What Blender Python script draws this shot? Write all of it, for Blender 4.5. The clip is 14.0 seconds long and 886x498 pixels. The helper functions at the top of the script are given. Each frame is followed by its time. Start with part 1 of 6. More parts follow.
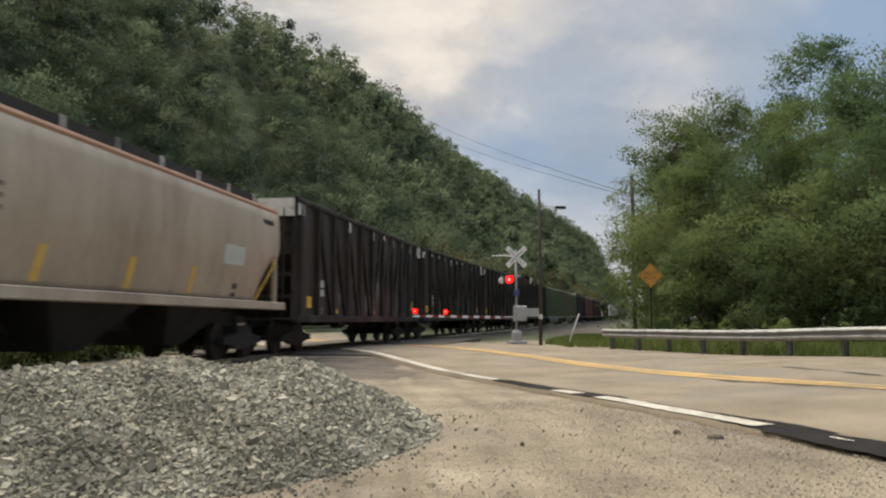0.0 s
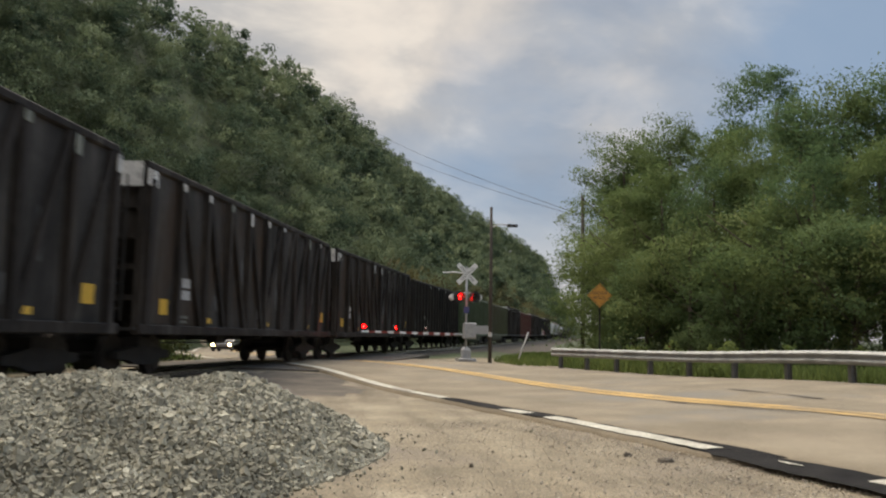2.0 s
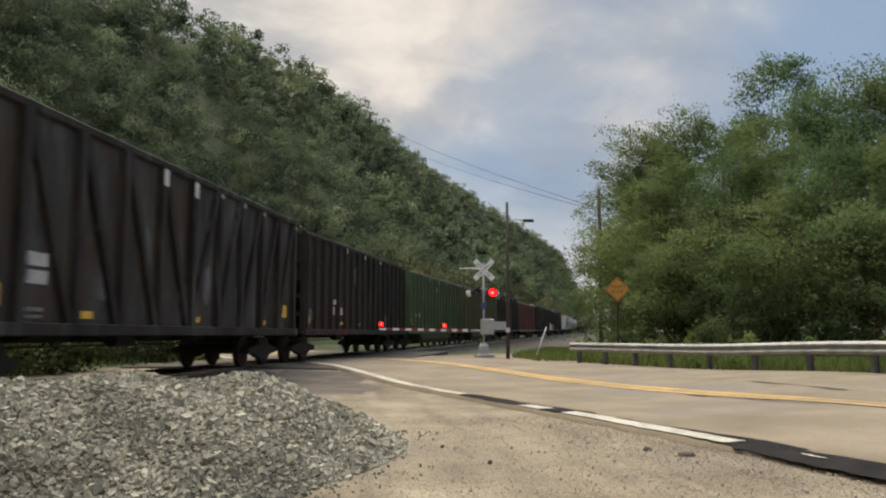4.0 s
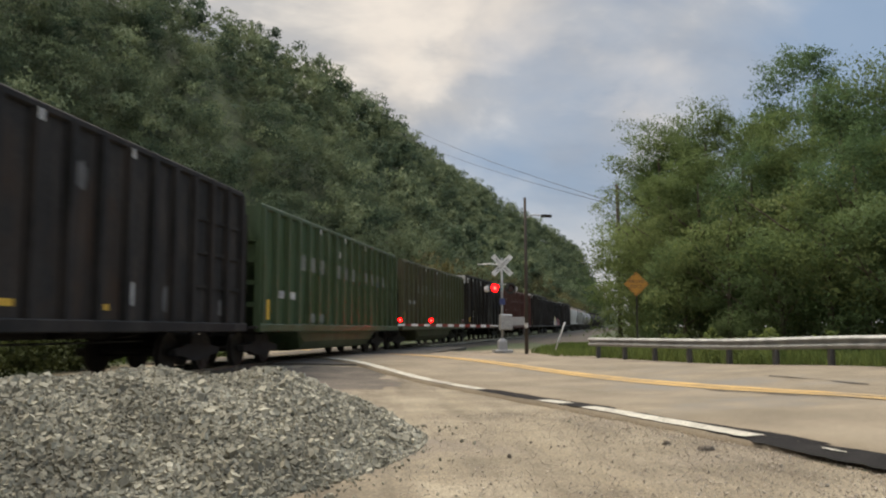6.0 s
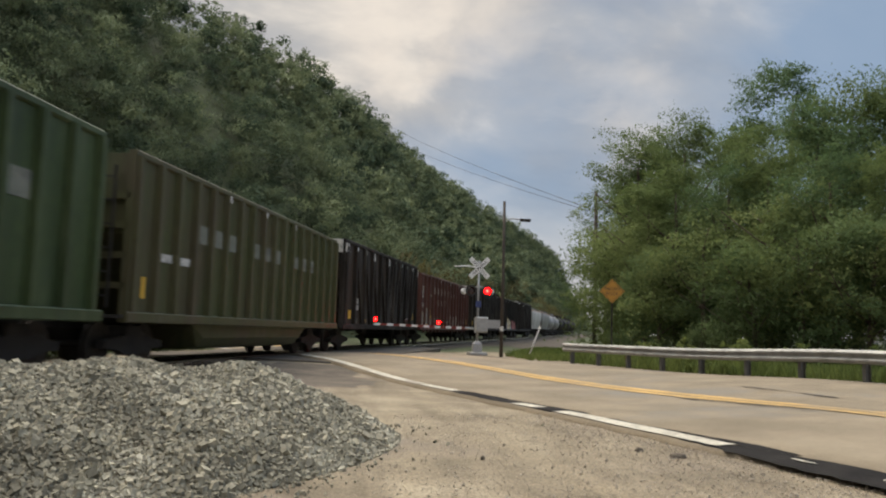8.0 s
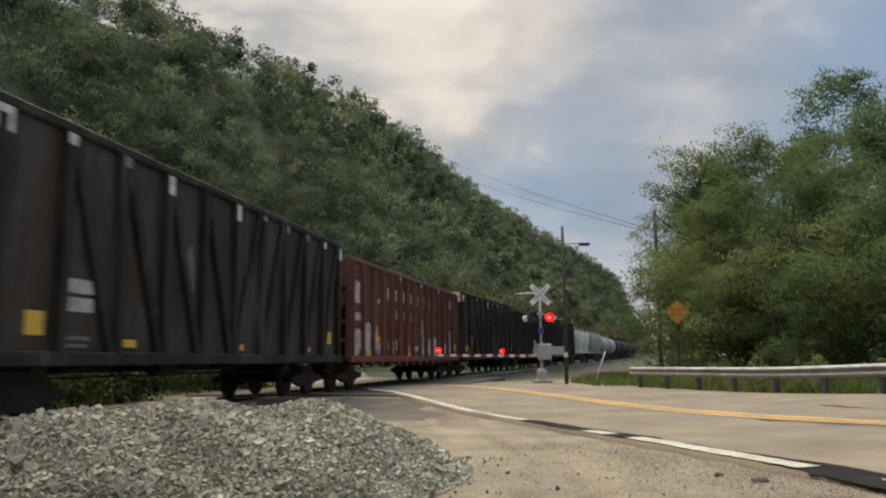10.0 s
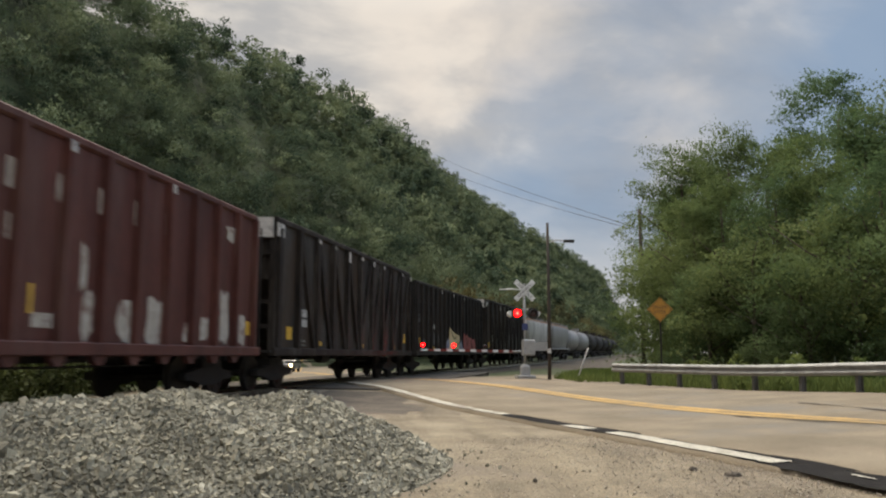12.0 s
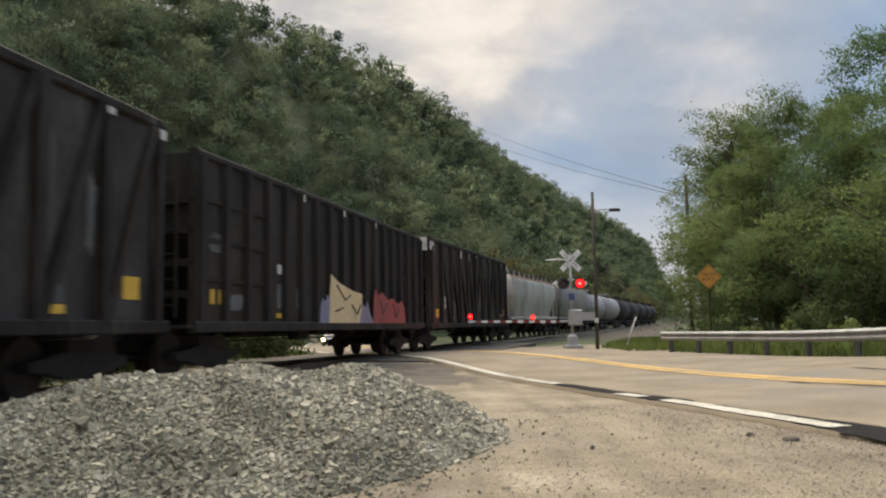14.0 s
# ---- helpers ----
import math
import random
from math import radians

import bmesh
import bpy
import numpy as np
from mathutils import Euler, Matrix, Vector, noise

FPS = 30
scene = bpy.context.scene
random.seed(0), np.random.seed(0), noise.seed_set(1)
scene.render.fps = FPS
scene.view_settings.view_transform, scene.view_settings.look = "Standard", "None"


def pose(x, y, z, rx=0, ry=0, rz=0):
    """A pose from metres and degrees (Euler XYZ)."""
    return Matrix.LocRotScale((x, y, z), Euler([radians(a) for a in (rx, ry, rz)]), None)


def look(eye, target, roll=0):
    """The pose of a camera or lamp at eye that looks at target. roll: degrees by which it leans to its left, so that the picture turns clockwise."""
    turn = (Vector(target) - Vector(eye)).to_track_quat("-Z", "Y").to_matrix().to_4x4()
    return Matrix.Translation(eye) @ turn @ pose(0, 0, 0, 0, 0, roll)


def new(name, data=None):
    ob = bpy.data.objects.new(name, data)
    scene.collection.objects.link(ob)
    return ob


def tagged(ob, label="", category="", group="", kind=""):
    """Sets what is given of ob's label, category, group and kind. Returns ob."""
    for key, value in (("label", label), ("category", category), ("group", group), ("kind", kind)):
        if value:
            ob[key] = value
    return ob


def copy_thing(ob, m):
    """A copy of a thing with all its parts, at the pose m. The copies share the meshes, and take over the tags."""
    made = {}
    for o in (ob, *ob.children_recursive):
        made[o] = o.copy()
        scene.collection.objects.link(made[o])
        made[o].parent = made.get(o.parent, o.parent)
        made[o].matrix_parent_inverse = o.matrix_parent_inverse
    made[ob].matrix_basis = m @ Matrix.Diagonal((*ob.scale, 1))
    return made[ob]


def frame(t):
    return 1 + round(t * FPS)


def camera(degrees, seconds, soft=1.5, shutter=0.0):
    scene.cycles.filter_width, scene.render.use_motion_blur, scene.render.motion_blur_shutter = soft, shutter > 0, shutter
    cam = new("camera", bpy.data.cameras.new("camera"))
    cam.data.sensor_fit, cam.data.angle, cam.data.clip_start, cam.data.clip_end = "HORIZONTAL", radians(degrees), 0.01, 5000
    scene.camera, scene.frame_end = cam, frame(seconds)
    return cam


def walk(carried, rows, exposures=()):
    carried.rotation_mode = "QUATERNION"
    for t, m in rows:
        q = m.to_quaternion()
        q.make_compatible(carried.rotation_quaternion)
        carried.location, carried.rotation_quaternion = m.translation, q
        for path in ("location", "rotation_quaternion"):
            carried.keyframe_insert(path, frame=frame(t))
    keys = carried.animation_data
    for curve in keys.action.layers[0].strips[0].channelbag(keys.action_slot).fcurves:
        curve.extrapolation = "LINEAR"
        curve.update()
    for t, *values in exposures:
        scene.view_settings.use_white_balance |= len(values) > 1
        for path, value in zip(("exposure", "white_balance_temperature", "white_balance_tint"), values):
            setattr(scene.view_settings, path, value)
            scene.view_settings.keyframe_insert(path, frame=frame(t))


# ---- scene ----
# the eye stands about 0.95 m above the rail heads, held by hand; z = 0 is the top of the rails at the crossing
cam = camera(57.37, 14.0, soft=2.1, shutter=0.5)
EYE = 0.95
ROWS = [  # t, x, y, z, yaw, pitch, roll
    (0, 0.009, -0.147, 0.004, -6.817, 5.097, -0.078),
    (0.5, 0.041, -0.047, 0.011, -7.702, 5.731, 0.856),
    (1, 0.010, -0.033, 0.003, -8.449, 6.629, 1.050),
    (1.5, 0.009, 0.043, 0.020, -9.643, 6.928, 1.435),
    (2, 0.019, 0.056, 0.012, -10.307, 6.262, 0.990),
    (2.5, 0.046, 0.080, 0.014, -10.464, 5.090, 0.107),
    (3, 0.058, 0.096, 0.020, -10.000, 5.129, -0.275),
    (5.3, 0.014, 0.090, -0.004, -8.119, 7.019, 0.555),
    (5.5, 0.010, 0.013, -0.005, -8.002, 6.714, 0.358),
    (6, 0.033, 0.043, 0.005, -7.847, 5.714, -0.110),
    (6.5, 0.059, -0.010, -0.006, -8.408, 5.386, -0.873),
    (7, 0.113, 0.010, -0.004, -8.796, 5.429, -1.161),
    (7.5, 0.084, -0.037, -0.008, -9.121, 5.735, -0.085),
    (8, 0.005, 0.074, -0.009, -9.450, 5.827, 1.809),
    (8.5, -0.038, 0.113, 0.004, -8.657, 6.430, 1.285),
    (8.7, -0.014, 0.137, 0.024, -7.889, 6.730, 0.472),
    (10.8, -0.075, -0.000, -0.003, -4.848, 7.977, -0.245),
    (11, -0.069, 0.006, 0.005, -5.160, 7.988, -0.130),
    (11.5, -0.046, -0.008, 0.004, -5.943, 7.963, -0.058),
    (12, -0.029, -0.066, -0.009, -6.314, 7.490, 0.115),
    (12.5, 0.041, -0.081, -0.006, -5.454, 6.284, 0.024),
    (13, 0.037, -0.108, -0.008, -3.933, 5.493, -0.037),
    (13.5, -0.025, -0.084, -0.005, -3.945, 5.428, 0.332),
    (14, -0.157, -0.179, -0.011, -3.283, 5.556, -0.962),
]


def eye_pose(x, y, z, yaw, pitch, roll):
    a, p = radians(yaw), radians(pitch)
    eye = Vector((x, y, z + EYE))
    way = Vector((-math.sin(a) * math.cos(p), math.cos(a) * math.cos(p), math.sin(p)))
    return look(eye, eye + way, roll)


# the camera's own exposure wanders a little as it tilts towards the sky and back
EXPOSURES = [(0.0, 0.37), (0.5, 0.3), (1.5, 0.23), (2.5, 0.36), (3.0, 0.4), (5.5, 0.27), (6.5, 0.38), (7.5, 0.34), (8.5, 0.24), (11.0, 0.24), (11.5, 0.21), (12.5, 0.31), (13.0, 0.4), (14.0, 0.45)]
walk(cam, [(t, eye_pose(*r)) for t, *r in ROWS], EXPOSURES)

# ---- light: an overcast evening sky, clouds with blue rifts, and a wide weak sun behind them ----
world = bpy.data.worlds.new("evening_sky")
scene.world = world
world.use_nodes = True
SUN_EL, SUN_AZ = 62.0, 335.0
SKY = 1.1


def wire(tree, node, **inputs):
    """A node with its properties and inputs set; a tuple (node, output) links."""
    n = tree.nodes.new(node)
    for key, value in inputs.items():
        if key.startswith("_"):
            setattr_plain(n, key[1:], value)
            continue
        k = int(key[1:]) if key[0] == "i" and key[1:].isdigit() else key.replace("_", " ")
        if isinstance(value, tuple) and len(value) == 2 and hasattr(value[0], "outputs"):
            tree.links.new(value[0].outputs[value[1]], n.inputs[k])
        else:
            n.inputs[k].default_value = value
    return n


def setattr_plain(n, key, value):
    if key == "operation":
        n.operation = value
    elif key == "type":
        n.sky_type = value
    elif key == "data":
        n.data_type = value
    elif key == "blend":
        n.blend_type = value
    elif key == "dims":
        n.noise_dimensions = value
    elif key == "feature":
        n.feature = value


def ramp(tree, fac, stops):
    r = tree.nodes.new("ShaderNodeValToRGB")
    tree.links.new(fac[0].outputs[fac[1]], r.inputs[0])
    e = r.color_ramp.elements
    while len(e) < len(stops):
        e.new(0.5)
    for el, (p, c) in zip(e, stops):
        el.position = p
        el.color = (*c, 1) if len(c) == 3 else c
    return r


def mix(tree, fac, a, b, blend="MIX"):
    m = tree.nodes.new("ShaderNodeMix")
    m.data_type, m.blend_type = "RGBA", blend
    for k, v in ((0, fac), (6, a), (7, b)):
        if isinstance(v, tuple) and hasattr(v[0], "outputs"):
            tree.links.new(v[0].outputs[v[1]], m.inputs[k])
        else:
            m.inputs[k].default_value = v if k == 0 else ((*v, 1) if len(v) == 3 else v)
    return m


def build_sky():
    nt = world.node_tree
    nt.nodes.clear()
    co = wire(nt, "ShaderNodeTexCoord")
    sep = wire(nt, "ShaderNodeSeparateXYZ", Vector=(co, "Generated"))
    up = wire(nt, "ShaderNodeMath", _operation="MAXIMUM", i0=(sep, 2), i1=0.0)
    up2 = wire(nt, "ShaderNodeMath", _operation="ADD", i0=(up, 0), i1=0.5)
    px = wire(nt, "ShaderNodeMath", _operation="DIVIDE", i0=(sep, 0), i1=(up2, 0))
    py = wire(nt, "ShaderNodeMath", _operation="DIVIDE", i0=(sep, 1), i1=(up2, 0))
    wide = wire(nt, "ShaderNodeMath", _operation="MULTIPLY", i0=(px, 0), i1=0.8)
    flat = wire(nt, "ShaderNodeCombineXYZ", X=(wide, 0), Y=(py, 0), Z=0.4)
    big = wire(nt, "ShaderNodeTexNoise", Vector=(flat, 0), Scale=1.7, Detail=6.0, Roughness=0.5, Distortion=0.25)
    low = wire(nt, "ShaderNodeTexNoise", Vector=(flat, 0), Scale=3.6, Detail=7.0, Roughness=0.52, Distortion=0.3)
    sky = wire(nt, "ShaderNodeTexSky", _type="NISHITA")
    sky.sun_disc = False
    sky.sun_elevation, sky.sun_rotation = radians(SUN_EL), radians(SUN_AZ)
    blue = mix(nt, 1.0, (sky, 0), (0.06, 0.06, 0.062), "MULTIPLY")
    grey = ramp(nt, (low, 0), [(0.36, (0.235, 0.252, 0.285)), (0.47, (0.32, 0.327, 0.345)), (0.56, (0.4, 0.39, 0.382)), (0.63, (0.58, 0.54, 0.49))])
    turn = wire(nt, "ShaderNodeMath", _operation="MULTIPLY_ADD", i0=(sep, 0), i1=-0.72, i2=0.2)
    cover = wire(nt, "ShaderNodeMath", _operation="ADD", i0=(big, 0), i1=(turn, 0))
    mask = ramp(nt, (cover, 0), [(0.36, (0.12, 0.12, 0.12)), (0.62, (1, 1, 1))])
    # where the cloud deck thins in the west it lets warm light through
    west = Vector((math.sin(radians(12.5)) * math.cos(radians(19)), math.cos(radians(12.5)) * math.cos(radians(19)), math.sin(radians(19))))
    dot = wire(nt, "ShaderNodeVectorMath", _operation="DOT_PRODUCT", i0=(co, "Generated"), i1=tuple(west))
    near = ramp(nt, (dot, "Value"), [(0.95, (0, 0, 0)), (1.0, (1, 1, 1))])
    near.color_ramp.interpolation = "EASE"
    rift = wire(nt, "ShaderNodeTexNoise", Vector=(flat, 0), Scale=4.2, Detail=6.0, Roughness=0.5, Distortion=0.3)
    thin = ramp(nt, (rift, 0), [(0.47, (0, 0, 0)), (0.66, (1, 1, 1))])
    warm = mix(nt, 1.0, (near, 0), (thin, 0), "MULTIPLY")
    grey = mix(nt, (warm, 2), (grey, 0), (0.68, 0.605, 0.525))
    blue2 = mix(nt, 0.7, (blue, 2), (0.235, 0.323, 0.44))
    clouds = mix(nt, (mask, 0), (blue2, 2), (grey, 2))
    # pale evening light low over the horizon
    band = ramp(nt, (sep, 2), [(0.03, (0.75, 0.75, 0.75)), (0.17, (0, 0, 0))])
    clouds = mix(nt, (band, 0), (clouds, 2), (0.56, 0.53, 0.5))
    # the cloud deck is thinner and brighter overhead
    lift = wire(nt, "ShaderNodeMapRange", Value=(sep, 2))
    lift.inputs[1].default_value, lift.inputs[2].default_value = 0.4, 0.9
    lift.inputs[3].default_value, lift.inputs[4].default_value = 1.0, 3.3
    glow = wire(nt, "ShaderNodeVectorMath", _operation="SCALE", i0=(clouds, 2))
    nt.links.new(lift.outputs[0], glow.inputs["Scale"])
    back = wire(nt, "ShaderNodeBackground", Color=(glow, 0), Strength=SKY)
    out = wire(nt, "ShaderNodeOutputWorld", Surface=(back, 0))


build_sky()
sun_data = bpy.data.lights.new("sun", "SUN")
sun_data.energy, sun_data.angle, sun_data.color = 2.7, radians(35), (1.0, 0.865, 0.685)
sun = new("sun", sun_data)
sun.matrix_world = look((0, 0, 80), (80 * math.sin(radians(SUN_AZ + 180)) / math.tan(radians(SUN_EL)), 80 * math.cos(radians(SUN_AZ + 180)) / math.tan(radians(SUN_EL)), 0))


# ---- materials ----
def mat(name, stops, scale=4.0, rough=0.8, metal=0.0, bump=0.2, fine=40.0, grit=0.25, stain=None, per_object=0.0, island=0.0, stretch=(1, 1, 1), coat=0.0, streak=None, gloss=0.5):
    """A surface with two scales of colour noise, fine relief and, if given, a stain colour."""
    m = bpy.data.materials.new(name)
    m.use_nodes = True
    nt = m.node_tree
    b = nt.nodes["Principled BSDF"]
    co = wire(nt, "ShaderNodeTexCoord")
    mp = wire(nt, "ShaderNodeMapping", Vector=(co, "Object"), Scale=stretch)
    n1 = wire(nt, "ShaderNodeTexNoise", Vector=(mp, 0), Scale=scale, Detail=5.0, Roughness=0.6)
    n2 = wire(nt, "ShaderNodeTexNoise", Vector=(mp, 0), Scale=fine, Detail=3.0, Roughness=0.65)
    k = len(stops) - 1
    col = ramp(nt, (n1, 0), [(0.3 + 0.4 * i / max(k, 1), c) for i, c in enumerate(stops)])
    g = ramp(nt, (n2, 0), [(0.3, (1 - grit,) * 3), (0.7, (1 + grit,) * 3)])
    c = mix(nt, 1.0, (col, 0), (g, 0), "MULTIPLY")
    if stain:
        n3 = wire(nt, "ShaderNodeTexNoise", Vector=(mp, 0), Scale=scale * 0.37, Detail=6.0, Roughness=0.7)
        r3 = ramp(nt, (n3, 0), [(0.52, (0, 0, 0)), (0.66, (1, 1, 1))])
        c = mix(nt, (r3, 0), (c, 2), stain)
    if streak:
        ms = wire(nt, "ShaderNodeMapping", Vector=(co, "Object"), Scale=(2.6, 2.6, 0.22))
        n5 = wire(nt, "ShaderNodeTexNoise", Vector=(ms, 0), Scale=1.6, Detail=6.0, Roughness=0.72)
        r5 = ramp(nt, (n5, 0), [(0.53, (0, 0, 0)), (0.72, (0.75, 0.75, 0.75))])
        c = mix(nt, (r5, 0), (c, 2), streak)
    if per_object or island:
        src = wire(nt, "ShaderNodeObjectInfo") if per_object else wire(nt, "ShaderNodeNewGeometry")
        w = per_object or island
        r4 = ramp(nt, (src, "Random" if per_object else "Random Per Island"), [(0, (1 - w,) * 3), (1, (1 + w,) * 3)])
        c = mix(nt, 1.0, (c, 2), (r4, 0), "MULTIPLY")
    nt.links.new(c.outputs[2], b.inputs["Base Color"])
    b.inputs["Roughness"].default_value, b.inputs["Metallic"].default_value = rough, metal
    b.inputs["Coat Weight"].default_value = coat
    b.inputs["Specular IOR Level"].default_value = gloss
    if bump:
        bp = wire(nt, "ShaderNodeBump", Strength=bump, Distance=0.02, Height=(n2, 0))
        nt.links.new(bp.outputs[0], b.inputs["Normal"])
    return m


def leaf_mat(name, dark, light, amount=0.42, spread=0.3):
    m = bpy.data.materials.new(name)
    m.use_nodes = True
    nt = m.node_tree
    b = nt.nodes["Principled BSDF"]
    geo = wire(nt, "ShaderNodeNewGeometry")
    co = wire(nt, "ShaderNodeTexCoord")
    n = wire(nt, "ShaderNodeTexNoise", Vector=(co, "Object"), Scale=0.13, Detail=2.0)
    a = ramp(nt, (n, 0), [(0.41, dark), (0.59, light)])
    r = ramp(nt, (geo, "Random Per Island"), [(0, (1 - spread,) * 3), (1, (1 + spread, 1 + 0.9 * spread, 1 + 0.75 * spread))])
    c = mix(nt, 1.0, (a, 0), (r, 0), "MULTIPLY")
    nt.links.new(c.outputs[2], b.inputs["Base Color"])
    b.inputs["Roughness"].default_value = 0.85
    b.inputs["Specular IOR Level"].default_value = 0.15
    t = wire(nt, "ShaderNodeBsdfTranslucent", Color=(c, 2))
    s = wire(nt, "ShaderNodeMixShader", i0=amount, i1=(b, 0), i2=(t, 0))
    nt.links.new(s.outputs[0], nt.nodes["Material Output"].inputs[0])
    return m


def glow_mat(name, color, strength):
    m = bpy.data.materials.new(name)
    m.use_nodes = True
    b = m.node_tree.nodes["Principled BSDF"]
    b.inputs["Base Color"].default_value = (*color, 1)
    b.inputs["Emission Color"].default_value = (*color, 1)
    b.inputs["Emission Strength"].default_value = strength
    return m


M_DIRT = mat("dusty_dirt", [(0.15, 0.123, 0.083), (0.232, 0.193, 0.132), (0.32, 0.272, 0.192)], scale=0.8, fine=34, rough=0.95, bump=1.0, grit=0.48, stain=(0.21, 0.175, 0.135))
M_ROAD = mat("worn_asphalt", gloss=0.2, stops=[(0.168, 0.14, 0.1), (0.226, 0.189, 0.136), (0.294, 0.246, 0.178)], scale=0.55, fine=55, rough=0.88, bump=0.5, grit=0.24, stain=(0.2, 0.185, 0.16))
M_DECK = mat("grey_brown_crossing_asphalt", gloss=0.15, stops=[(0.07, 0.064, 0.056), (0.12, 0.108, 0.095)], scale=0.8, fine=50, rough=0.85, bump=0.3)
M_GRIT = mat("pale_grit", [(0.32, 0.275, 0.22), (0.44, 0.39, 0.315)], scale=2, rough=0.95, island=0.35)
M_CINDER = mat("brown_oily_cinders", [(0.062, 0.052, 0.04), (0.1, 0.083, 0.064), (0.145, 0.12, 0.092)], scale=1.2, fine=25, rough=0.95, bump=0.5)
M_TAR = mat("fresh_black_asphalt", gloss=0.08, stops=[(0.014, 0.013, 0.013), (0.03, 0.028, 0.026)], scale=2, fine=60, rough=0.9, bump=0.4)
M_WHITE_LINE = mat("worn_white_road_paint", [(0.36, 0.335, 0.27), (0.54, 0.51, 0.425)], scale=3, fine=26, rough=0.85, grit=0.5, stain=(0.23, 0.2, 0.165))
M_YELLOW_LINE = mat("worn_yellow_road_paint", [(0.36, 0.25, 0.11), (0.56, 0.36, 0.12)], scale=1.1, fine=30, rough=0.85, grit=0.4, stain=(0.27, 0.21, 0.13))
M_STONE = mat("grey_crushed_stone", [(0.145, 0.134, 0.098), (0.23, 0.215, 0.16), (0.34, 0.318, 0.245)], scale=1.2, fine=30, rough=0.9, island=0.5, bump=0.3)
M_BALLAST = mat("dark_ballast", gloss=0.15, stops=[(0.06, 0.052, 0.042), (0.105, 0.092, 0.076)], scale=3, fine=14, rough=0.95, bump=0.9, grit=0.5)
M_RAIL = mat("polished_rail_steel", [(0.4, 0.38, 0.36), (0.5, 0.49, 0.47)], scale=6, rough=0.22, metal=1.0, bump=0.05)
M_SHEET = mat("scuffed_black_side_sheet", gloss=0.15, streak=(0.115, 0.104, 0.094), stops=[(0.02, 0.0182, 0.0168), (0.041, 0.0375, 0.0345), (0.072, 0.065, 0.059)], scale=1.1, fine=16, rough=0.66, bump=0.25, stain=(0.05, 0.033, 0.022), stretch=(1, 1, 0.45))
M_RUSTY = mat("rust_stained_dark_sheet", gloss=0.15, streak=(0.075, 0.06, 0.05), stops=[(0.0165, 0.016, 0.0155), (0.03, 0.028, 0.026), (0.052, 0.043, 0.036)], scale=0.9, fine=15, rough=0.75, bump=0.25, stain=(0.046, 0.03, 0.02), stretch=(1, 1, 0.7))
M_BLACK = mat("sooty_black_car_paint", gloss=0.15, streak=(0.12, 0.108, 0.096), stops=[(0.0115, 0.01, 0.0088), (0.022, 0.019, 0.017), (0.043, 0.037, 0.033)], scale=1.3, fine=18, rough=0.72, bump=0.15, stain=(0.035, 0.028, 0.022), stretch=(1, 1, 0.35))
M_DARK = mat("faded_dark_grey_car_paint", gloss=0.15, streak=(0.062, 0.05, 0.042), stops=[(0.012, 0.0118, 0.0115), (0.022, 0.021, 0.02), (0.04, 0.036, 0.032)], scale=1.3, fine=18, rough=0.7, bump=0.15, stain=(0.032, 0.027, 0.023), stretch=(1, 1, 0.35))
M_GREEN = mat("weathered_green_car_paint", streak=(0.095, 0.115, 0.06), stops=[(0.021, 0.037, 0.01), (0.034, 0.056, 0.0165), (0.052, 0.077, 0.029)], scale=1.1, fine=18, rough=0.55, bump=0.12, stretch=(1, 1, 0.3), stain=(0.045, 0.075, 0.035))
M_OLIVE = mat("weathered_olive_car_paint", streak=(0.1, 0.09, 0.055), stops=[(0.034, 0.044, 0.012), (0.054, 0.06, 0.019), (0.068, 0.067, 0.027)], scale=1.1, fine=18, rough=0.6, bump=0.12, stretch=(1, 1, 0.3), stain=(0.058, 0.047, 0.023))
M_RED = mat("weathered_red_oxide_car_paint", streak=(0.14, 0.075, 0.06), stops=[(0.046, 0.0115, 0.008), (0.074, 0.019, 0.013), (0.108, 0.034, 0.024)], scale=1.1, fine=18, rough=0.65, bump=0.12, stretch=(1, 1, 0.3), stain=(0.09, 0.035, 0.024))
M_TAN = mat("dirty_beige_car_paint", streak=(0.2, 0.155, 0.112), stops=[(0.3, 0.238, 0.168), (0.38, 0.308, 0.224), (0.435, 0.362, 0.27)], scale=0.9, fine=14, rough=0.5, bump=0.06, grit=0.08, stretch=(1, 1, 0.3), stain=(0.3, 0.23, 0.162))
M_PALE = mat("dirty_white_car_paint", streak=(0.42, 0.39, 0.35), stops=[(0.44, 0.41, 0.38), (0.58, 0.545, 0.505)], scale=0.9, fine=14, rough=0.5, bump=0.06, stain=(0.3, 0.28, 0.25), stretch=(1, 1, 0.3))
M_GREYCAR = mat("dirty_grey_tank_paint", [(0.16, 0.152, 0.145), (0.25, 0.238, 0.228)], scale=0.9, fine=14, rough=0.45, bump=0.06, stain=(0.14, 0.13, 0.12))
M_UNDER = mat("grimy_underframe", [(0.012, 0.011, 0.01), (0.03, 0.026, 0.022)], scale=2, rough=0.85, bump=0.3)
M_WHEEL = mat("worn_wheel_steel", [(0.025, 0.021, 0.018), (0.05, 0.042, 0.036)], scale=5, rough=0.6, metal=0.5)
M_MARK = mat("chalky_white_marking", [(0.4, 0.39, 0.37), (0.6, 0.58, 0.55)], scale=4, rough=0.7, stain=(0.16, 0.155, 0.15))
M_MARK_DIM = mat("faded_white_marking", [(0.115, 0.125, 0.1), (0.22, 0.225, 0.19)], scale=5, rough=0.8, stain=(0.08, 0.08, 0.075))
M_FLAKE = mat("flaking_white_paint", [(0.33, 0.29, 0.24), (0.5, 0.46, 0.4)], scale=7, rough=0.75, stain=(0.12, 0.036, 0.025))
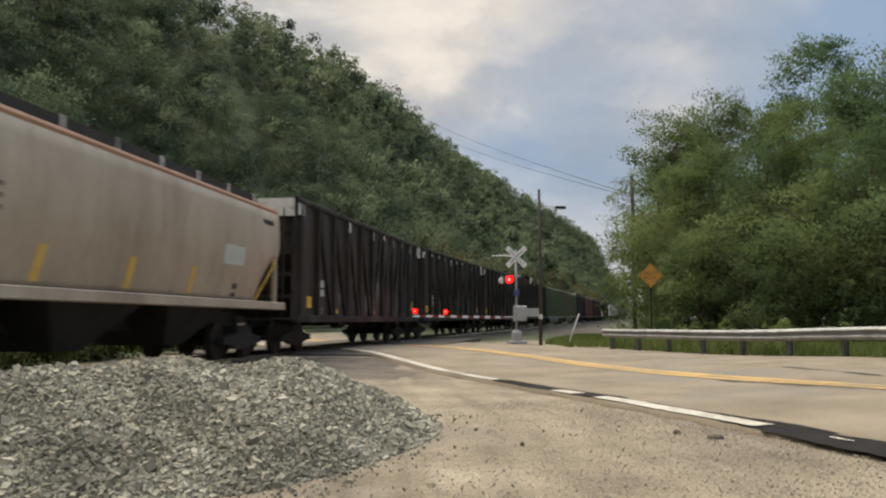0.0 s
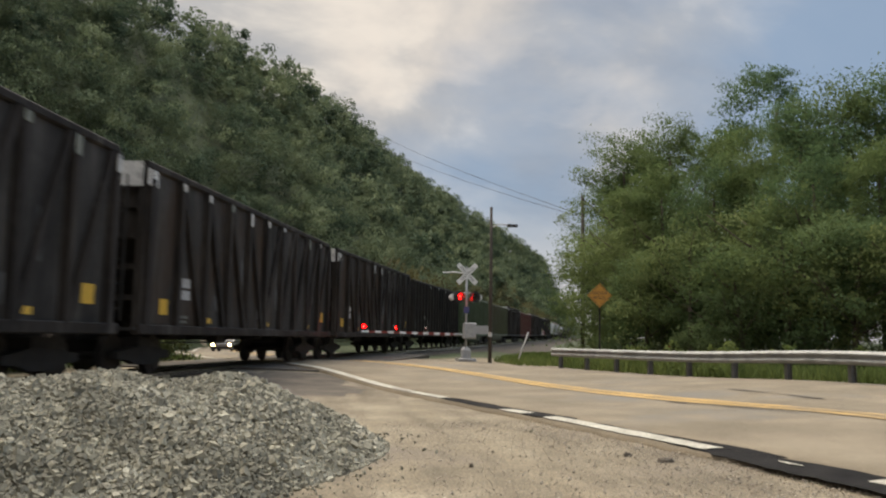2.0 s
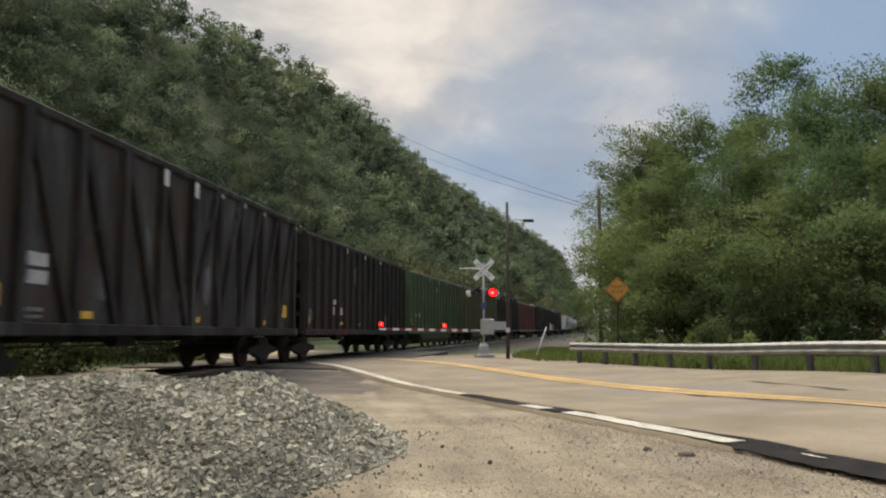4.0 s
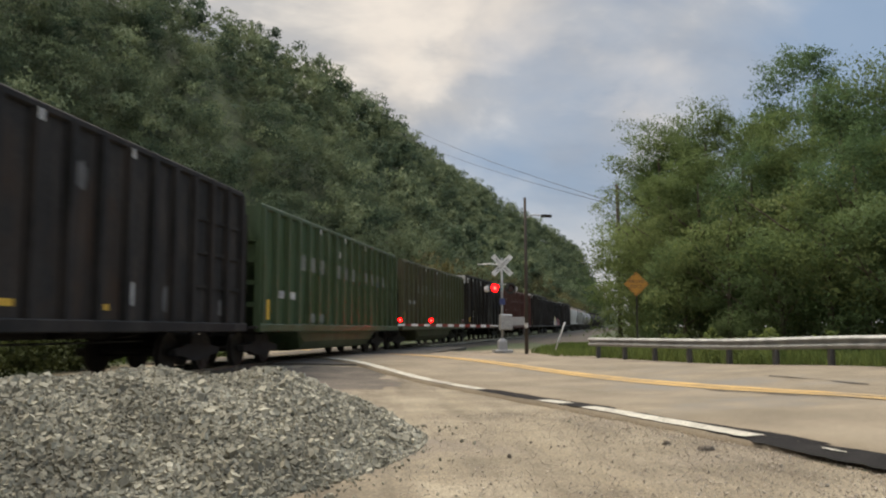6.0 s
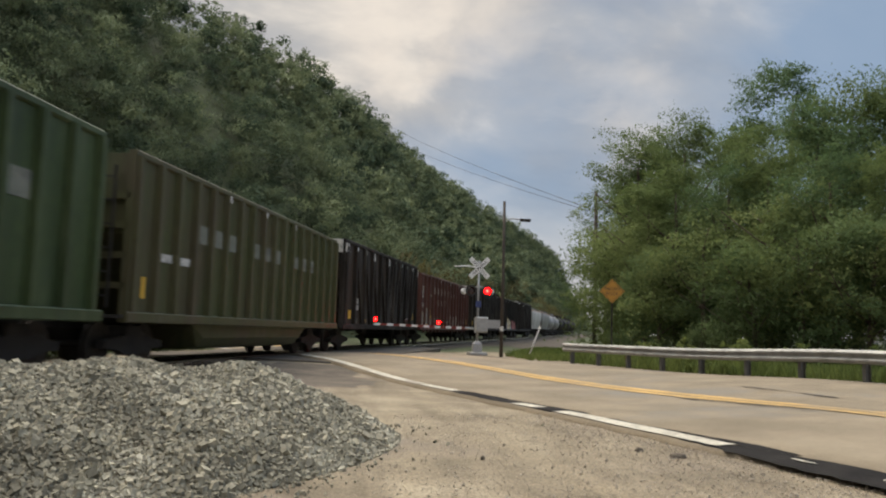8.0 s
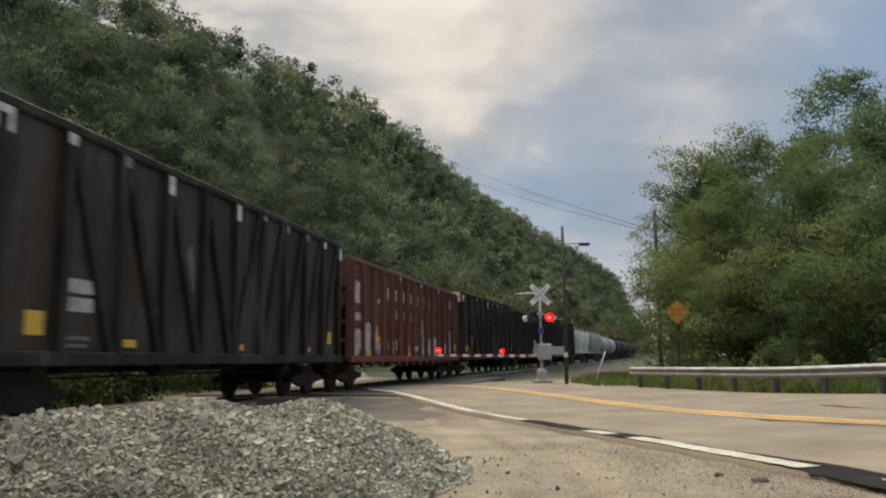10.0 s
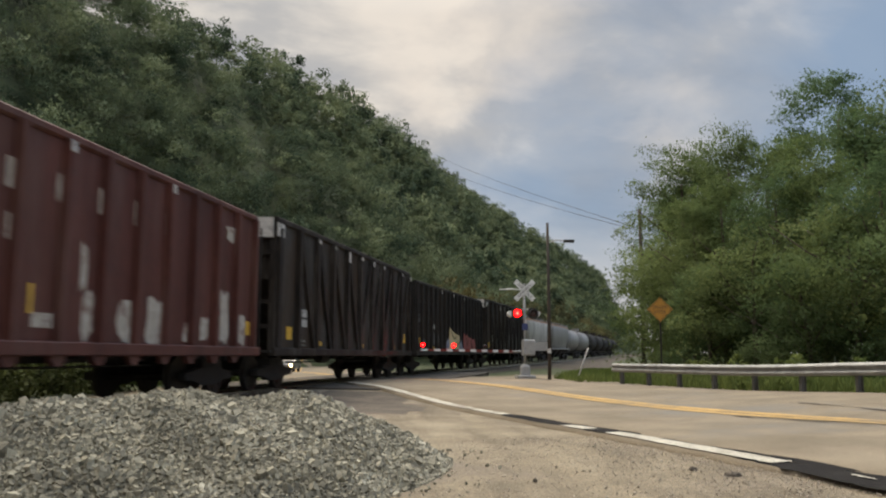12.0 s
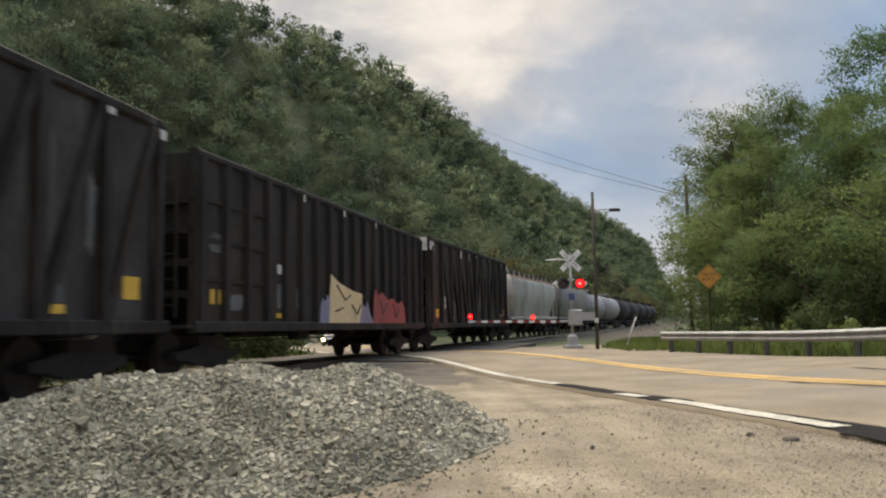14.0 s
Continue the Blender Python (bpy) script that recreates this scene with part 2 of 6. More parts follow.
M_YMARK = mat("yellow_reflective_marking", [(0.55, 0.33, 0.04), (0.7, 0.42, 0.06)], scale=5, rough=0.5)
M_GRAF_TAN = mat("cream_spray_paint", [(0.55, 0.42, 0.22), (0.62, 0.5, 0.3)], scale=3, rough=0.5, stain=(0.36, 0.27, 0.16))
M_GRAF_RED = mat("red_spray_paint", [(0.2, 0.036, 0.034), (0.31, 0.065, 0.06)], scale=3, rough=0.6, stain=(0.1, 0.035, 0.032), stretch=(1, 1, 0.4))
M_GRAF_BLUE = mat("grey_blue_spray_paint", [(0.12, 0.13, 0.2), (0.2, 0.21, 0.28)], scale=3, rough=0.5)
M_GALV = mat("galvanized_steel", [(0.2, 0.205, 0.2), (0.29, 0.295, 0.29), (0.36, 0.365, 0.355)], scale=2.5, fine=50, rough=0.6, metal=0.6, bump=0.05, grit=0.1)
M_POSTSTEEL = mat("dull_galvanized_post", [(0.075, 0.072, 0.066), (0.12, 0.116, 0.108)], scale=4, rough=0.7, metal=0.1)
M_SILVER = mat("aluminium_mast_paint", [(0.3, 0.3, 0.3), (0.4, 0.4, 0.4)], scale=4, rough=0.5, metal=0.3)
M_SIGNWHITE = mat("white_reflective_sheet", [(0.62, 0.62, 0.62), (0.74, 0.74, 0.73)], scale=5, rough=0.4)
M_SIGNBLACK = mat("black_sign_paint", [(0.015, 0.015, 0.015), (0.03, 0.03, 0.03)], scale=5, rough=0.5)
M_SIGNYELLOW = mat("amber_warning_sheet", [(0.38, 0.18, 0.02), (0.46, 0.23, 0.03)], scale=3, rough=0.45)
M_STRIPE_RED = mat("red_reflective_stripe", [(0.15, 0.03, 0.025), (0.2, 0.04, 0.032)], scale=5, rough=0.4)
M_BLUEPLATE = mat("blue_enamel_plate", [(0.03, 0.045, 0.14), (0.05, 0.065, 0.18)], scale=5, rough=0.4)
M_POLE = mat("weathered_pole_timber", [(0.042, 0.034, 0.028), (0.075, 0.06, 0.048)], scale=3, fine=30, rough=0.9, stretch=(1, 1, 0.1))
M_WIRE = mat("black_cable", [(0.015, 0.015, 0.016), (0.03, 0.03, 0.03)], scale=3, rough=0.6)
M_BARK = mat("brown_bark", [(0.05, 0.04, 0.03), (0.1, 0.08, 0.06)], scale=4, fine=20, rough=0.95, bump=0.8, stretch=(1, 1, 0.25))
M_LEAF = leaf_mat("summer_leaves", (0.088, 0.142, 0.062), (0.15, 0.21, 0.092), 0.5, 0.2)
M_LEAF_B = leaf_mat("yellowish_summer_leaves", (0.115, 0.16, 0.058), (0.18, 0.226, 0.088), 0.5, 0.2)
M_WOODS = leaf_mat("hillside_leaves", (0.06, 0.09, 0.055), (0.17, 0.208, 0.115), 0.4, 0.08)
# brown leaf tint also carries the red glow cast by the crossing signal
M_TRACKSIDE = leaf_mat("brownish_red_lit_leaves", (0.052, 0.056, 0.028), (0.125, 0.115, 0.05), 0.4, 0.2)
# brush leaf colour darkened to hold the shade beyond the passing train
M_SHADE_BRUSH = leaf_mat("shade_dark_brush_leaves", (0.03, 0.04, 0.016), (0.06, 0.075, 0.026), 0.3, 0.3)
M_GRASS = leaf_mat("roadside_grass", (0.08, 0.12, 0.032), (0.15, 0.19, 0.06), 0.4)
M_CONCRETE = mat("grey_concrete", [(0.25, 0.245, 0.235), (0.36, 0.35, 0.34)], scale=3, rough=0.9, bump=0.3)
M_LENS_RED = glow_mat("lit_red_lens", (1.0, 0.0003, 0.0004), 90.0)
M_LENS_CORE = glow_mat("lit_lamp_core", (1.0, 0.02, 0.012), 24.0)
M_LENS_OFF = mat("unlit_dark_red_lens", [(0.022, 0.004, 0.004), (0.035, 0.006, 0.006)], scale=5, rough=0.2, bump=0)
M_HEADLIGHT = glow_mat("lit_headlight", (1.0, 0.62, 0.24), 22.0)
M_CARPAINT = mat("dark_car_paint", [(0.1, 0.1, 0.11), (0.14, 0.14, 0.15)], scale=2, rough=0.3, coat=0.5, bump=0)
M_GLASS = mat("dark_car_glass", [(0.015, 0.017, 0.018), (0.02, 0.022, 0.024)], scale=2, rough=0.08, bump=0)
M_RUBBER = mat("tyre_rubber", [(0.015, 0.015, 0.015), (0.03, 0.03, 0.03)], scale=5, rough=0.85)


# ---- mesh building ----
class Shape:
    """Collects vertices and faces for one mesh."""

    def __init__(self):
        self.v, self.f = [], []

    def add(self, verts, faces):
        n = len(self.v)
        self.v += [tuple(p) for p in verts]
        self.f += [tuple(n + i for i in f) for f in faces]
        return self

    def box(self, x0, x1, y0, y1, z0, z1, c=0.0):
        """A box; with c its long edges are chamfered."""
        if c <= 0:
            return self.add([(x, y, z) for x in (x0, x1) for y in (y0, y1) for z in (z0, z1)],
                            [(0, 1, 3, 2), (4, 6, 7, 5), (0, 4, 5, 1), (2, 3, 7, 6), (0, 2, 6, 4), (1, 5, 7, 3)])
        out = [(y0 + c, z0), (y1 - c, z0), (y1, z0 + c), (y1, z1 - c), (y1 - c, z1), (y0 + c, z1), (y0, z1 - c), (y0, z0 + c)]
        return self.loft([[(x, y, z) for y, z in out] for x in (x0, x1)])

    def loft(self, rings, close=True, caps=True):
        n = len(rings[0])
        vs = [p for r in rings for p in r]
        fs = []
        for k in range(len(rings) - 1):
            for i in range(n if close else n - 1):
                j = (i + 1) % n
                fs.append((k * n + i, k * n + j, (k + 1) * n + j, (k + 1) * n + i))
        if caps and close:
            fs.append(tuple(range(n))[::-1])
            fs.append(tuple((len(rings) - 1) * n + i for i in range(n)))
        return self.add(vs, fs)

    def tube(self, pts, radii, n=8):
        pts = [Vector(p) for p in pts]
        if not hasattr(radii, "__len__"):
            radii = [radii] * len(pts)
        rings = []
        for i, p in enumerate(pts):
            d = (pts[min(i + 1, len(pts) - 1)] - pts[max(i - 1, 0)]).normalized()
            a = d.cross(Vector((0, 0, 1)) if abs(d.z) < 0.9 else Vector((1, 0, 0))).normalized()
            b = d.cross(a)
            rings.append([p + (a * math.cos(2 * math.pi * k / n) + b * math.sin(2 * math.pi * k / n)) * radii[i] for k in range(n)])
        return self.loft(rings)

    def slab(self, outline, axis, a, b):
        """An outline of (u, v) pulled along an axis from a to b: axis y gives (u, a, v), x gives (a, u, v)."""
        put = {"y": lambda u, v, w: (u, w, v), "x": lambda u, v, w: (w, u, v), "z": lambda u, v, w: (u, v, w)}[axis]
        return self.loft([[put(u, v, w) for u, v in outline] for w in (a, b)])

    def mesh(self, name, material, smooth=False):
        me = bpy.data.meshes.new(name)
        me.from_pydata(self.v, [], self.f)
        me.materials.append(material)
        if smooth:
            me.polygons.foreach_set("use_smooth", [True] * len(me.polygons))
        bm = bmesh.new()
        bm.from_mesh(me)
        bmesh.ops.recalc_face_normals(bm, faces=bm.faces)
        bm.to_mesh(me)
        bm.free()
        me.update()
        return me


def part(name, shape, material, parent=None, label="", smooth=False):
    """One mesh object under a thing; shape is a Shape or a ready mesh."""
    me = shape.mesh(name, material, smooth) if isinstance(shape, Shape) else shape
    ob = new(name, me)
    if parent:
        ob.parent = parent
    if label:
        tagged(ob, label)
    return ob


def thing(name, m, label, category, group="", kind=""):
    ob = new(name)
    ob.empty_display_size = 0.3
    ob.matrix_basis = m
    return tagged(ob, label, category, group, kind)


# ---- the lie of the land ----
HEIGHTS = np.array([(4.5, 8.7, -0.22), (3.6, 14.2, -0.26), (3.0, 16.2, -0.24), (8.0, 10.1, -0.02), (12.0, 15.6, 0.12), (10.3, 30.0, -0.08), (7.7, 36.3, -0.06),
                    (0.0, 26.0, 0.05), (2.4, 29.0, 0.05), (-2.0, 29.5, 0.05), (2.0, 8.3, -0.36), (0.0, 0.0, -0.5), (-2.0, 8.0, -0.42), (-6.6, 75.0, -0.85), (6.0, 31.5, -0.04), (-3.0, 36.0, -0.1), (14, 2, 0.1)])
S0, X0, Y0, TH0, KAP, SEND = 0.0, -5.712, 11.76, 14.815, 0.152, 43.6
TS = np.arange(-160.0, 640.0, 0.5)
TH = np.radians(TH0 + KAP * np.clip(TS, -80, SEND))
TX, TY = np.cumsum(np.sin(TH)) * 0.5, np.cumsum(np.cos(TH)) * 0.5
TX, TY = TX - np.interp(0, TS, TX) + X0, TY - np.interp(0, TS, TY) + Y0


def rail_z(s):
    return 0.07 + 0.006 * np.clip(np.asarray(s, float) - 22, 0, 400)


def track_at(s, side=0.0):
    """A point of the track centre, offset to the right of the way ahead, and its heading."""
    th = np.interp(s, TS, TH)
    return float(np.interp(s, TS, TX) + side * math.cos(th)), float(np.interp(s, TS, TY) - side * math.sin(th)), float(rail_z(s)), float(th)


def near_track(x, y):
    """Distance to the left of the track (negative: right) and the way along it."""
    x, y = np.atleast_1d(x).astype(float), np.atleast_1d(y).astype(float)
    u, s = np.empty(x.shape), np.empty(x.shape)
    sx, sy, ss, sth = TX[::6], TY[::6], TS[::6], TH[::6]
    for i in range(0, len(x), 4000):
        a, b = x[i:i + 4000, None] - sx, y[i:i + 4000, None] - sy
        k = np.argmin(a * a + b * b, axis=1)
        r = np.arange(len(k))
        a, b = a[r, k], b[r, k]
        u[i:i + 4000] = -a * np.cos(sth[k]) + b * np.sin(sth[k])
        s[i:i + 4000] = ss[k] + a * np.sin(sth[k]) + b * np.cos(sth[k])
    return u, s


def road_z(x, y):
    x, y = np.atleast_1d(x).astype(float), np.atleast_1d(y).astype(float)
    w = 1 / ((x[:, None] - HEIGHTS[:, 0]) ** 2 + (y[:, None] - HEIGHTS[:, 1]) ** 2 + 4.0) ** 1.5
    return (w * HEIGHTS[:, 2]).sum(1) / w.sum(1)


def land(x, y):
    """Height of the ground: the road bed, the shoulder of the track, and the hillside beyond it."""
    u, s = near_track(x, y)
    z = road_z(x, y)
    # the line's own bed, away from the crossing
    bed = rail_z(s) - 0.22
    nearness = np.clip(1 - (np.abs(u) - 2.2) / 3.0, 0, 1) * np.clip((np.abs(s - 21) - 8) / 7, 0, 1)
    z = z * (1 - nearness) + bed * nearness
    far = np.clip((s - 45) / 60, 0, 1)
    z = z * (1 - far) + (rail_z(s) - 0.5) * far
    ridge = np.clip(66 - (s - 130) * 0.082, 30, 72)
    foot = 9 + 24 * np.exp(-((s - 58) / 34) ** 2)
    k = np.clip((u - foot) / (ridge - foot), 0, 1.6)
    hill = 50 * np.where(k < 1, k ** 1.12, 1 + 0.15 * (k - 1))
    hill = hill * (1 + 0.15 * np.exp(-((s - 185) / 85) ** 2))
    gate = np.clip((s - 0) / 30, 0, 1) * 0.25 + 0.75
    return z + hill * gate


def land1(x, y):
    return float(land(x, y)[0])


# ---- ground, road and track ----
def steps(lo, hi, near, grow, start):
    """Coordinates that grow coarser away from a start."""
    out, d = [start], near
    x = start
    while x < hi:
        x += d
        d *= grow
        out.append(min(x, hi))
    x, d = start, near
    while x > lo:
        x -= d
        d *= grow
        out.insert(0, max(x, lo))
    return np.array(out)


def grid_mesh(name, xs, ys, zf, material, smooth=True):
    gx, gy = np.meshgrid(xs, ys)
    z = zf(gx.ravel(), gy.ravel())
    n, m = len(xs), len(ys)
    vs = np.c_[gx.ravel(), gy.ravel(), z]
    idx = np.arange(n * m).reshape(m, n)
    fs = np.c_[idx[:-1, :-1].ravel(), idx[:-1, 1:].ravel(), idx[1:, 1:].ravel(), idx[1:, :-1].ravel()]
    me = bpy.data.meshes.new(name)
    me.from_pydata(vs.tolist(), [], fs.tolist())
    me.materials.append(material)
    me.polygons.foreach_set("use_smooth", [smooth] * len(me.polygons))
    return me


def ground_material():
    """Dusty dirt by the road; leaf litter under the hill's woods, its colour darkened for shade."""
    m = M_DIRT
    nt = m.node_tree
    b = nt.nodes["Principled BSDF"]
    old = b.inputs["Base Color"].links[0].from_socket
    geo = wire(nt, "ShaderNodeNewGeometry")
    sep = wire(nt, "ShaderNodeSeparateXYZ", Vector=(geo, "Position"))
    far = wire(nt, "ShaderNodeVectorMath", _operation="LENGTH", i0=(geo, "Position"))
    n = wire(nt, "ShaderNodeTexNoise", Vector=(geo, "Position"), Scale=0.35, Detail=4.0)
    edge = wire(nt, "ShaderNodeMath", _operation="MULTIPLY_ADD", i0=(n, 0), i1=14.0, i2=(far, "Value"))
    r = wire(nt, "ShaderNodeMapRange", Value=(edge, 0))
    r.inputs[1].default_value, r.inputs[2].default_value = 46, 52
    side = wire(nt, "ShaderNodeVectorMath", _operation="DOT_PRODUCT", i0=(geo, "Position"), i1=(-0.951, 0.309, 0.0))
    past = wire(nt, "ShaderNodeMapRange", Value=(side, "Value"))
    past.inputs[1].default_value, past.inputs[2].default_value = 12.6, 13.6
    r = wire(nt, "ShaderNodeMath", _operation="MAXIMUM", i0=(r, 0), i1=(past, 0))
    # litter colour kept dark past the track for the shade behind the train
    grass = ramp(nt, (n, 0), [(0.35, (0.03, 0.04, 0.016)), (0.65, (0.058, 0.075, 0.026))])
    ruts = wire(nt, "ShaderNodeMapping", Vector=(geo, "Position"), Scale=(1.3, 0.16, 1.0), Rotation=(0, 0, radians(16)))
    rn = wire(nt, "ShaderNodeTexNoise", Vector=(ruts, 0), Scale=1.5, Detail=5.0, Roughness=0.6, Distortion=0.4)
    rr = ramp(nt, (rn, 0), [(0.33, (0.72, 0.7, 0.68)), (0.5, (1, 1, 1)), (0.7, (1.16, 1.15, 1.12))])
    worn = mix(nt, 1.0, (0, 0, 0), (rr, 0), "MULTIPLY")
    nt.links.new(old, worn.inputs[6])
    c = mix(nt, (r, 0), (worn, 2), (grass, 0))
    nt.links.new(c.outputs[2], b.inputs["Base Color"])


ground_material()


def sheet_z(x, y):
    z = land(x, y)
    r = np.hypot(x, y)
    return z - 0.02 - np.clip((r - 600) / 1500, 0, 1) * 30


ground = tagged(new("ground", grid_mesh("ground", steps(-2400, 2400, 0.5, 1.045, 2.0), steps(-2400, 2400, 0.5, 1.04, 14.0), sheet_z, M_DIRT)),
                "dusty dirt lot running into grass and shade-darkened leaf litter", "ground", kind="structure")

# the near edge line of the road, from beside the camera to the far side of the crossing
EDGE = [(10.6, -22.0), (8.6, -10.0), (6.4, 0.0), (4.5, 8.7), (3.5, 13.5), (1.85, 20.0), (0.0, 26.0), (-2.2, 32.0), (-4.6, 40.0), (-7.0, 50.0), (-8.4, 62.0), (-9.0, 78.0), (-10.0, 100.0)]


def edge_at(v, off=0.0):
    """A point on the road's edge line, v metres from its start, off metres to the right of the way ahead."""
    return spline_at(EDGE_PTS, v, off)


def smooth_line(pts, n=12):
    pts = [Vector((p[0], p[1], 0)) for p in pts]
    out = []
    for i in range(len(pts) - 1):
        a, b, c, d = pts[max(i - 1, 0)], pts[i], pts[i + 1], pts[min(i + 2, len(pts) - 1)]
        for k in range(n):
            t = k / n
            out.append(0.5 * ((2 * b) + (c - a) * t + (2 * a - 5 * b + 4 * c - d) * t * t + (3 * b - a - 3 * c + d) * t ** 3))
    out.append(pts[-1])
    xy = np.array([(p.x, p.y) for p in out])
    return xy, np.r_[0, np.cumsum(np.hypot(*np.diff(xy, axis=0).T))]


EDGE_PTS = smooth_line(EDGE)


def spline_at(line, v, off):
    xy, le = line
    x, y = np.interp(v, le, xy[:, 0]), np.interp(v, le, xy[:, 1])
    dx, dy = np.interp(v + 0.3, le, xy[:, 0]) - np.interp(v - 0.3, le, xy[:, 0]), np.interp(v + 0.3, le, xy[:, 1]) - np.interp(v - 0.3, le, xy[:, 1])
    h = np.hypot(dx, dy)
    return float(x + off * dy / h), float(y - off * dx / h)


def v_at_y(y):
    xy, le = EDGE_PTS
    return float(np.interp(y, xy[:, 1], le))


def strip(v0, v1, o0, o1, lift, dv=0.5, cols=1, ragged=0.0, seed=0, thick=0.0):
    """A strip along the road between two offsets, laid on the ground."""
    rng = random.Random(seed)
    n = max(2, int((v1 - v0) / dv) + 1)
    vs, fs = [], []
    for i in range(n):
        v = v0 + (v1 - v0) * i / (n - 1)
        ra, rb = rng.uniform(-ragged, ragged), rng.uniform(-ragged, ragged)
        for j in range(cols + 1):
            o = (o0 + ra) + ((o1 + rb) - (o0 + ra)) * j / cols
            x, y = spline_at(EDGE_PTS, v, o)
            vs.append((x, y, lift))
    zs = land(np.array([p[0] for p in vs]), np.array([p[1] for p in vs]))
    vs = [(x, y, z + l) for (x, y, l), z in zip(vs, zs)]
    w = cols + 1
    for i in range(n - 1):
        for j in range(cols):
            fs.append((i * w + j, i * w + j + 1, (i + 1) * w + j + 1, (i + 1) * w + j))
    sh = Shape().add(vs, fs)
    if thick:
        m = len(vs)
        sh.v += [(x, y, z - thick) for x, y, z in vs]
        for i in range(n - 1):
            for a in (i * w, i * w + cols):
                sh.f.append((a, a + w, a + w + m, a + m))
        sh.f.append(tuple([j for j in range(w)] + [m + j for j in range(w)][::-1]))
        e = (n - 1) * w
        sh.f.append(tuple([e + j for j in range(w)] + [m + e + j for j in range(w)][::-1]))
    return sh


V0, V1 = 0.5, EDGE_PTS[1][-1] - 0.5
road = tagged(new("road", strip(V0, V1, -0.25, 9.2, 0.03, cols=8, ragged=0.05, thick=0.1).mesh("road", M_ROAD, True)), "worn pale asphalt road banked towards the crossing", "road", kind="structure")
VE = v_at_y(26.0)
# a black patched edge beside the white line, swelling towards the camera


def taper(y0, y1, inner, outer, lift, seed, name="asphalt_patch", material=None, label="ragged black asphalt patch along the road edge"):
    """A ragged patch between two offsets that run linearly from y0 to y1, with softly uneven edges."""
    v0, v1 = v_at_y(y0), v_at_y(y1)
    n = max(6, int((v1 - v0) / 0.14))
    vs = []
    for i in range(n + 1):
        t = i / n
        end = min(1.0, 6 * t, 6 * (1 - t)) ** 0.5
        a, c = inner[0] + (inner[1] - inner[0]) * t, outer[0] + (outer[1] - outer[0]) * t
        m = (a + c) / 2
        p = v0 + (v1 - v0) * t
        wob = lambda k: 0.075 * noise.noise(Vector((p * 1.3, seed, k))) + 0.055 * noise.noise(Vector((p * 5.1, seed, k + 7)))
        for o in (m + (a - m) * end + wob(0.0), m + (c - m) * end + wob(3.0)):
            vs.append((*spline_at(EDGE_PTS, p, o), lift))
    zs = land(np.array([q[0] for q in vs]), np.array([q[1] for q in vs]))
    vs = [(x, y, z + k) for (x, y, k), z in zip(vs, zs)]
    fs = [(2 * i, 2 * i + 1, 2 * i + 3, 2 * i + 2) for i in range(n)]
    tagged(new(name, Shape().add(vs, fs).mesh(name, material or M_TAR, True)), label, "road patch", kind="structure")


taper(-3.0, 9.6, (-0.85, -0.2), (0.6, 0.16), 0.036, 1)
taper(7.6, 11.4, (0.16, 0.13), (0.42, 0.17), 0.037, 2)
taper(11.85, 12.75, (-0.14, -0.12), (0.26, 0.24), 0.046, 3)
taper(13.3, 16.1, (-0.17, -0.1), (0.3, 0.26), 0.037, 4)
taper(11.5, 14.0, (0.12, 0.14), (0.34, 0.3), 0.037, 5)
for a, b in ((-4.0, 3.0), (4.6, 5.0), (6.2, 6.4), (8.4, 11.95), (12.6, 13.35), (15.8, 17.35), (17.5, 26.3), (31.5, 90.0)):
    tagged(new("edge_line", strip(v_at_y(a), v_at_y(b), -0.13, 0.15, 0.047, dv=0.14, ragged=0.018, seed=int(a * 10)).mesh("edge_line", M_WHITE_LINE, True)), "worn white painted edge line", "road marking", kind="structure")
taper(10.2, 13.4, (3.2, 3.3200000000000003), (3.25, 3.39), 0.045, 11, "road_crack", M_DECK, "dark sealed crack in the road surface")
taper(7.0, 9.0, (4.6, 4.72), (4.6499999999999995, 4.79), 0.045, 12, "road_crack", M_DECK, "dark sealed crack in the road surface")
taper(12.0, 14.5, (5.6, 5.72), (5.6499999999999995, 5.79), 0.045, 13, "road_crack", M_DECK, "dark sealed crack in the road surface")
taper(5.0, 7.5, (2.2, 2.3200000000000003), (2.25, 2.39), 0.045, 14, "road_crack", M_DECK, "dark sealed crack in the road surface")
taper(7.15, 7.5, (-0.04, -0.02), (0.02, 0.03), 0.05, 21, "edge_line", M_WHITE_LINE, "worn chip of white edge line")
for x, y, w, d, k in ((3.85, 8.05, 0.1, 0.06, 1), (3.62, 8.5, 0.055, 0.035, 2), (1.85, 8.3, 0.025, 0.02, 3)):
    ring = [(x + w * math.cos(2 * math.pi * i / 12) * (1 + 0.3 * noise.noise(Vector((i, k, 0)))), y + d * math.sin(2 * math.pi * i / 12), land1(x, y) - 0.012) for i in range(12)]
    mid, top = [[(x + (q[0] - x) * f, y + (q[1] - y) * f, q[2] + h * (1 + 0.6 * noise.noise(Vector((i * 1.7, k, h * 90))))) for i, q in enumerate(ring)] for f, h in ((0.82, 0.026), (0.4, 0.036))]
    tagged(new("tar_lump", Shape().loft([ring, mid, top]).mesh("tar_lump", M_CINDER)), "small brown lump of broken asphalt on the dirt", "debris")
for o in (3.5, 3.84):
    tagged(new("centre_line", strip(V0, VE + 4, o, o + 0.27, 0.042, dv=0.5, ragged=0.01, seed=2).mesh("centre_line", M_YELLOW_LINE, True)), "worn yellow double centre line", "road marking", kind="structure")
    tagged(new("centre_line", strip(VE + 14, V1, o, o + 0.27, 0.042, dv=0.5, ragged=0.01, seed=2).mesh("centre_line", M_YELLOW_LINE, True)), "worn yellow double centre line", "road marking", kind="structure")


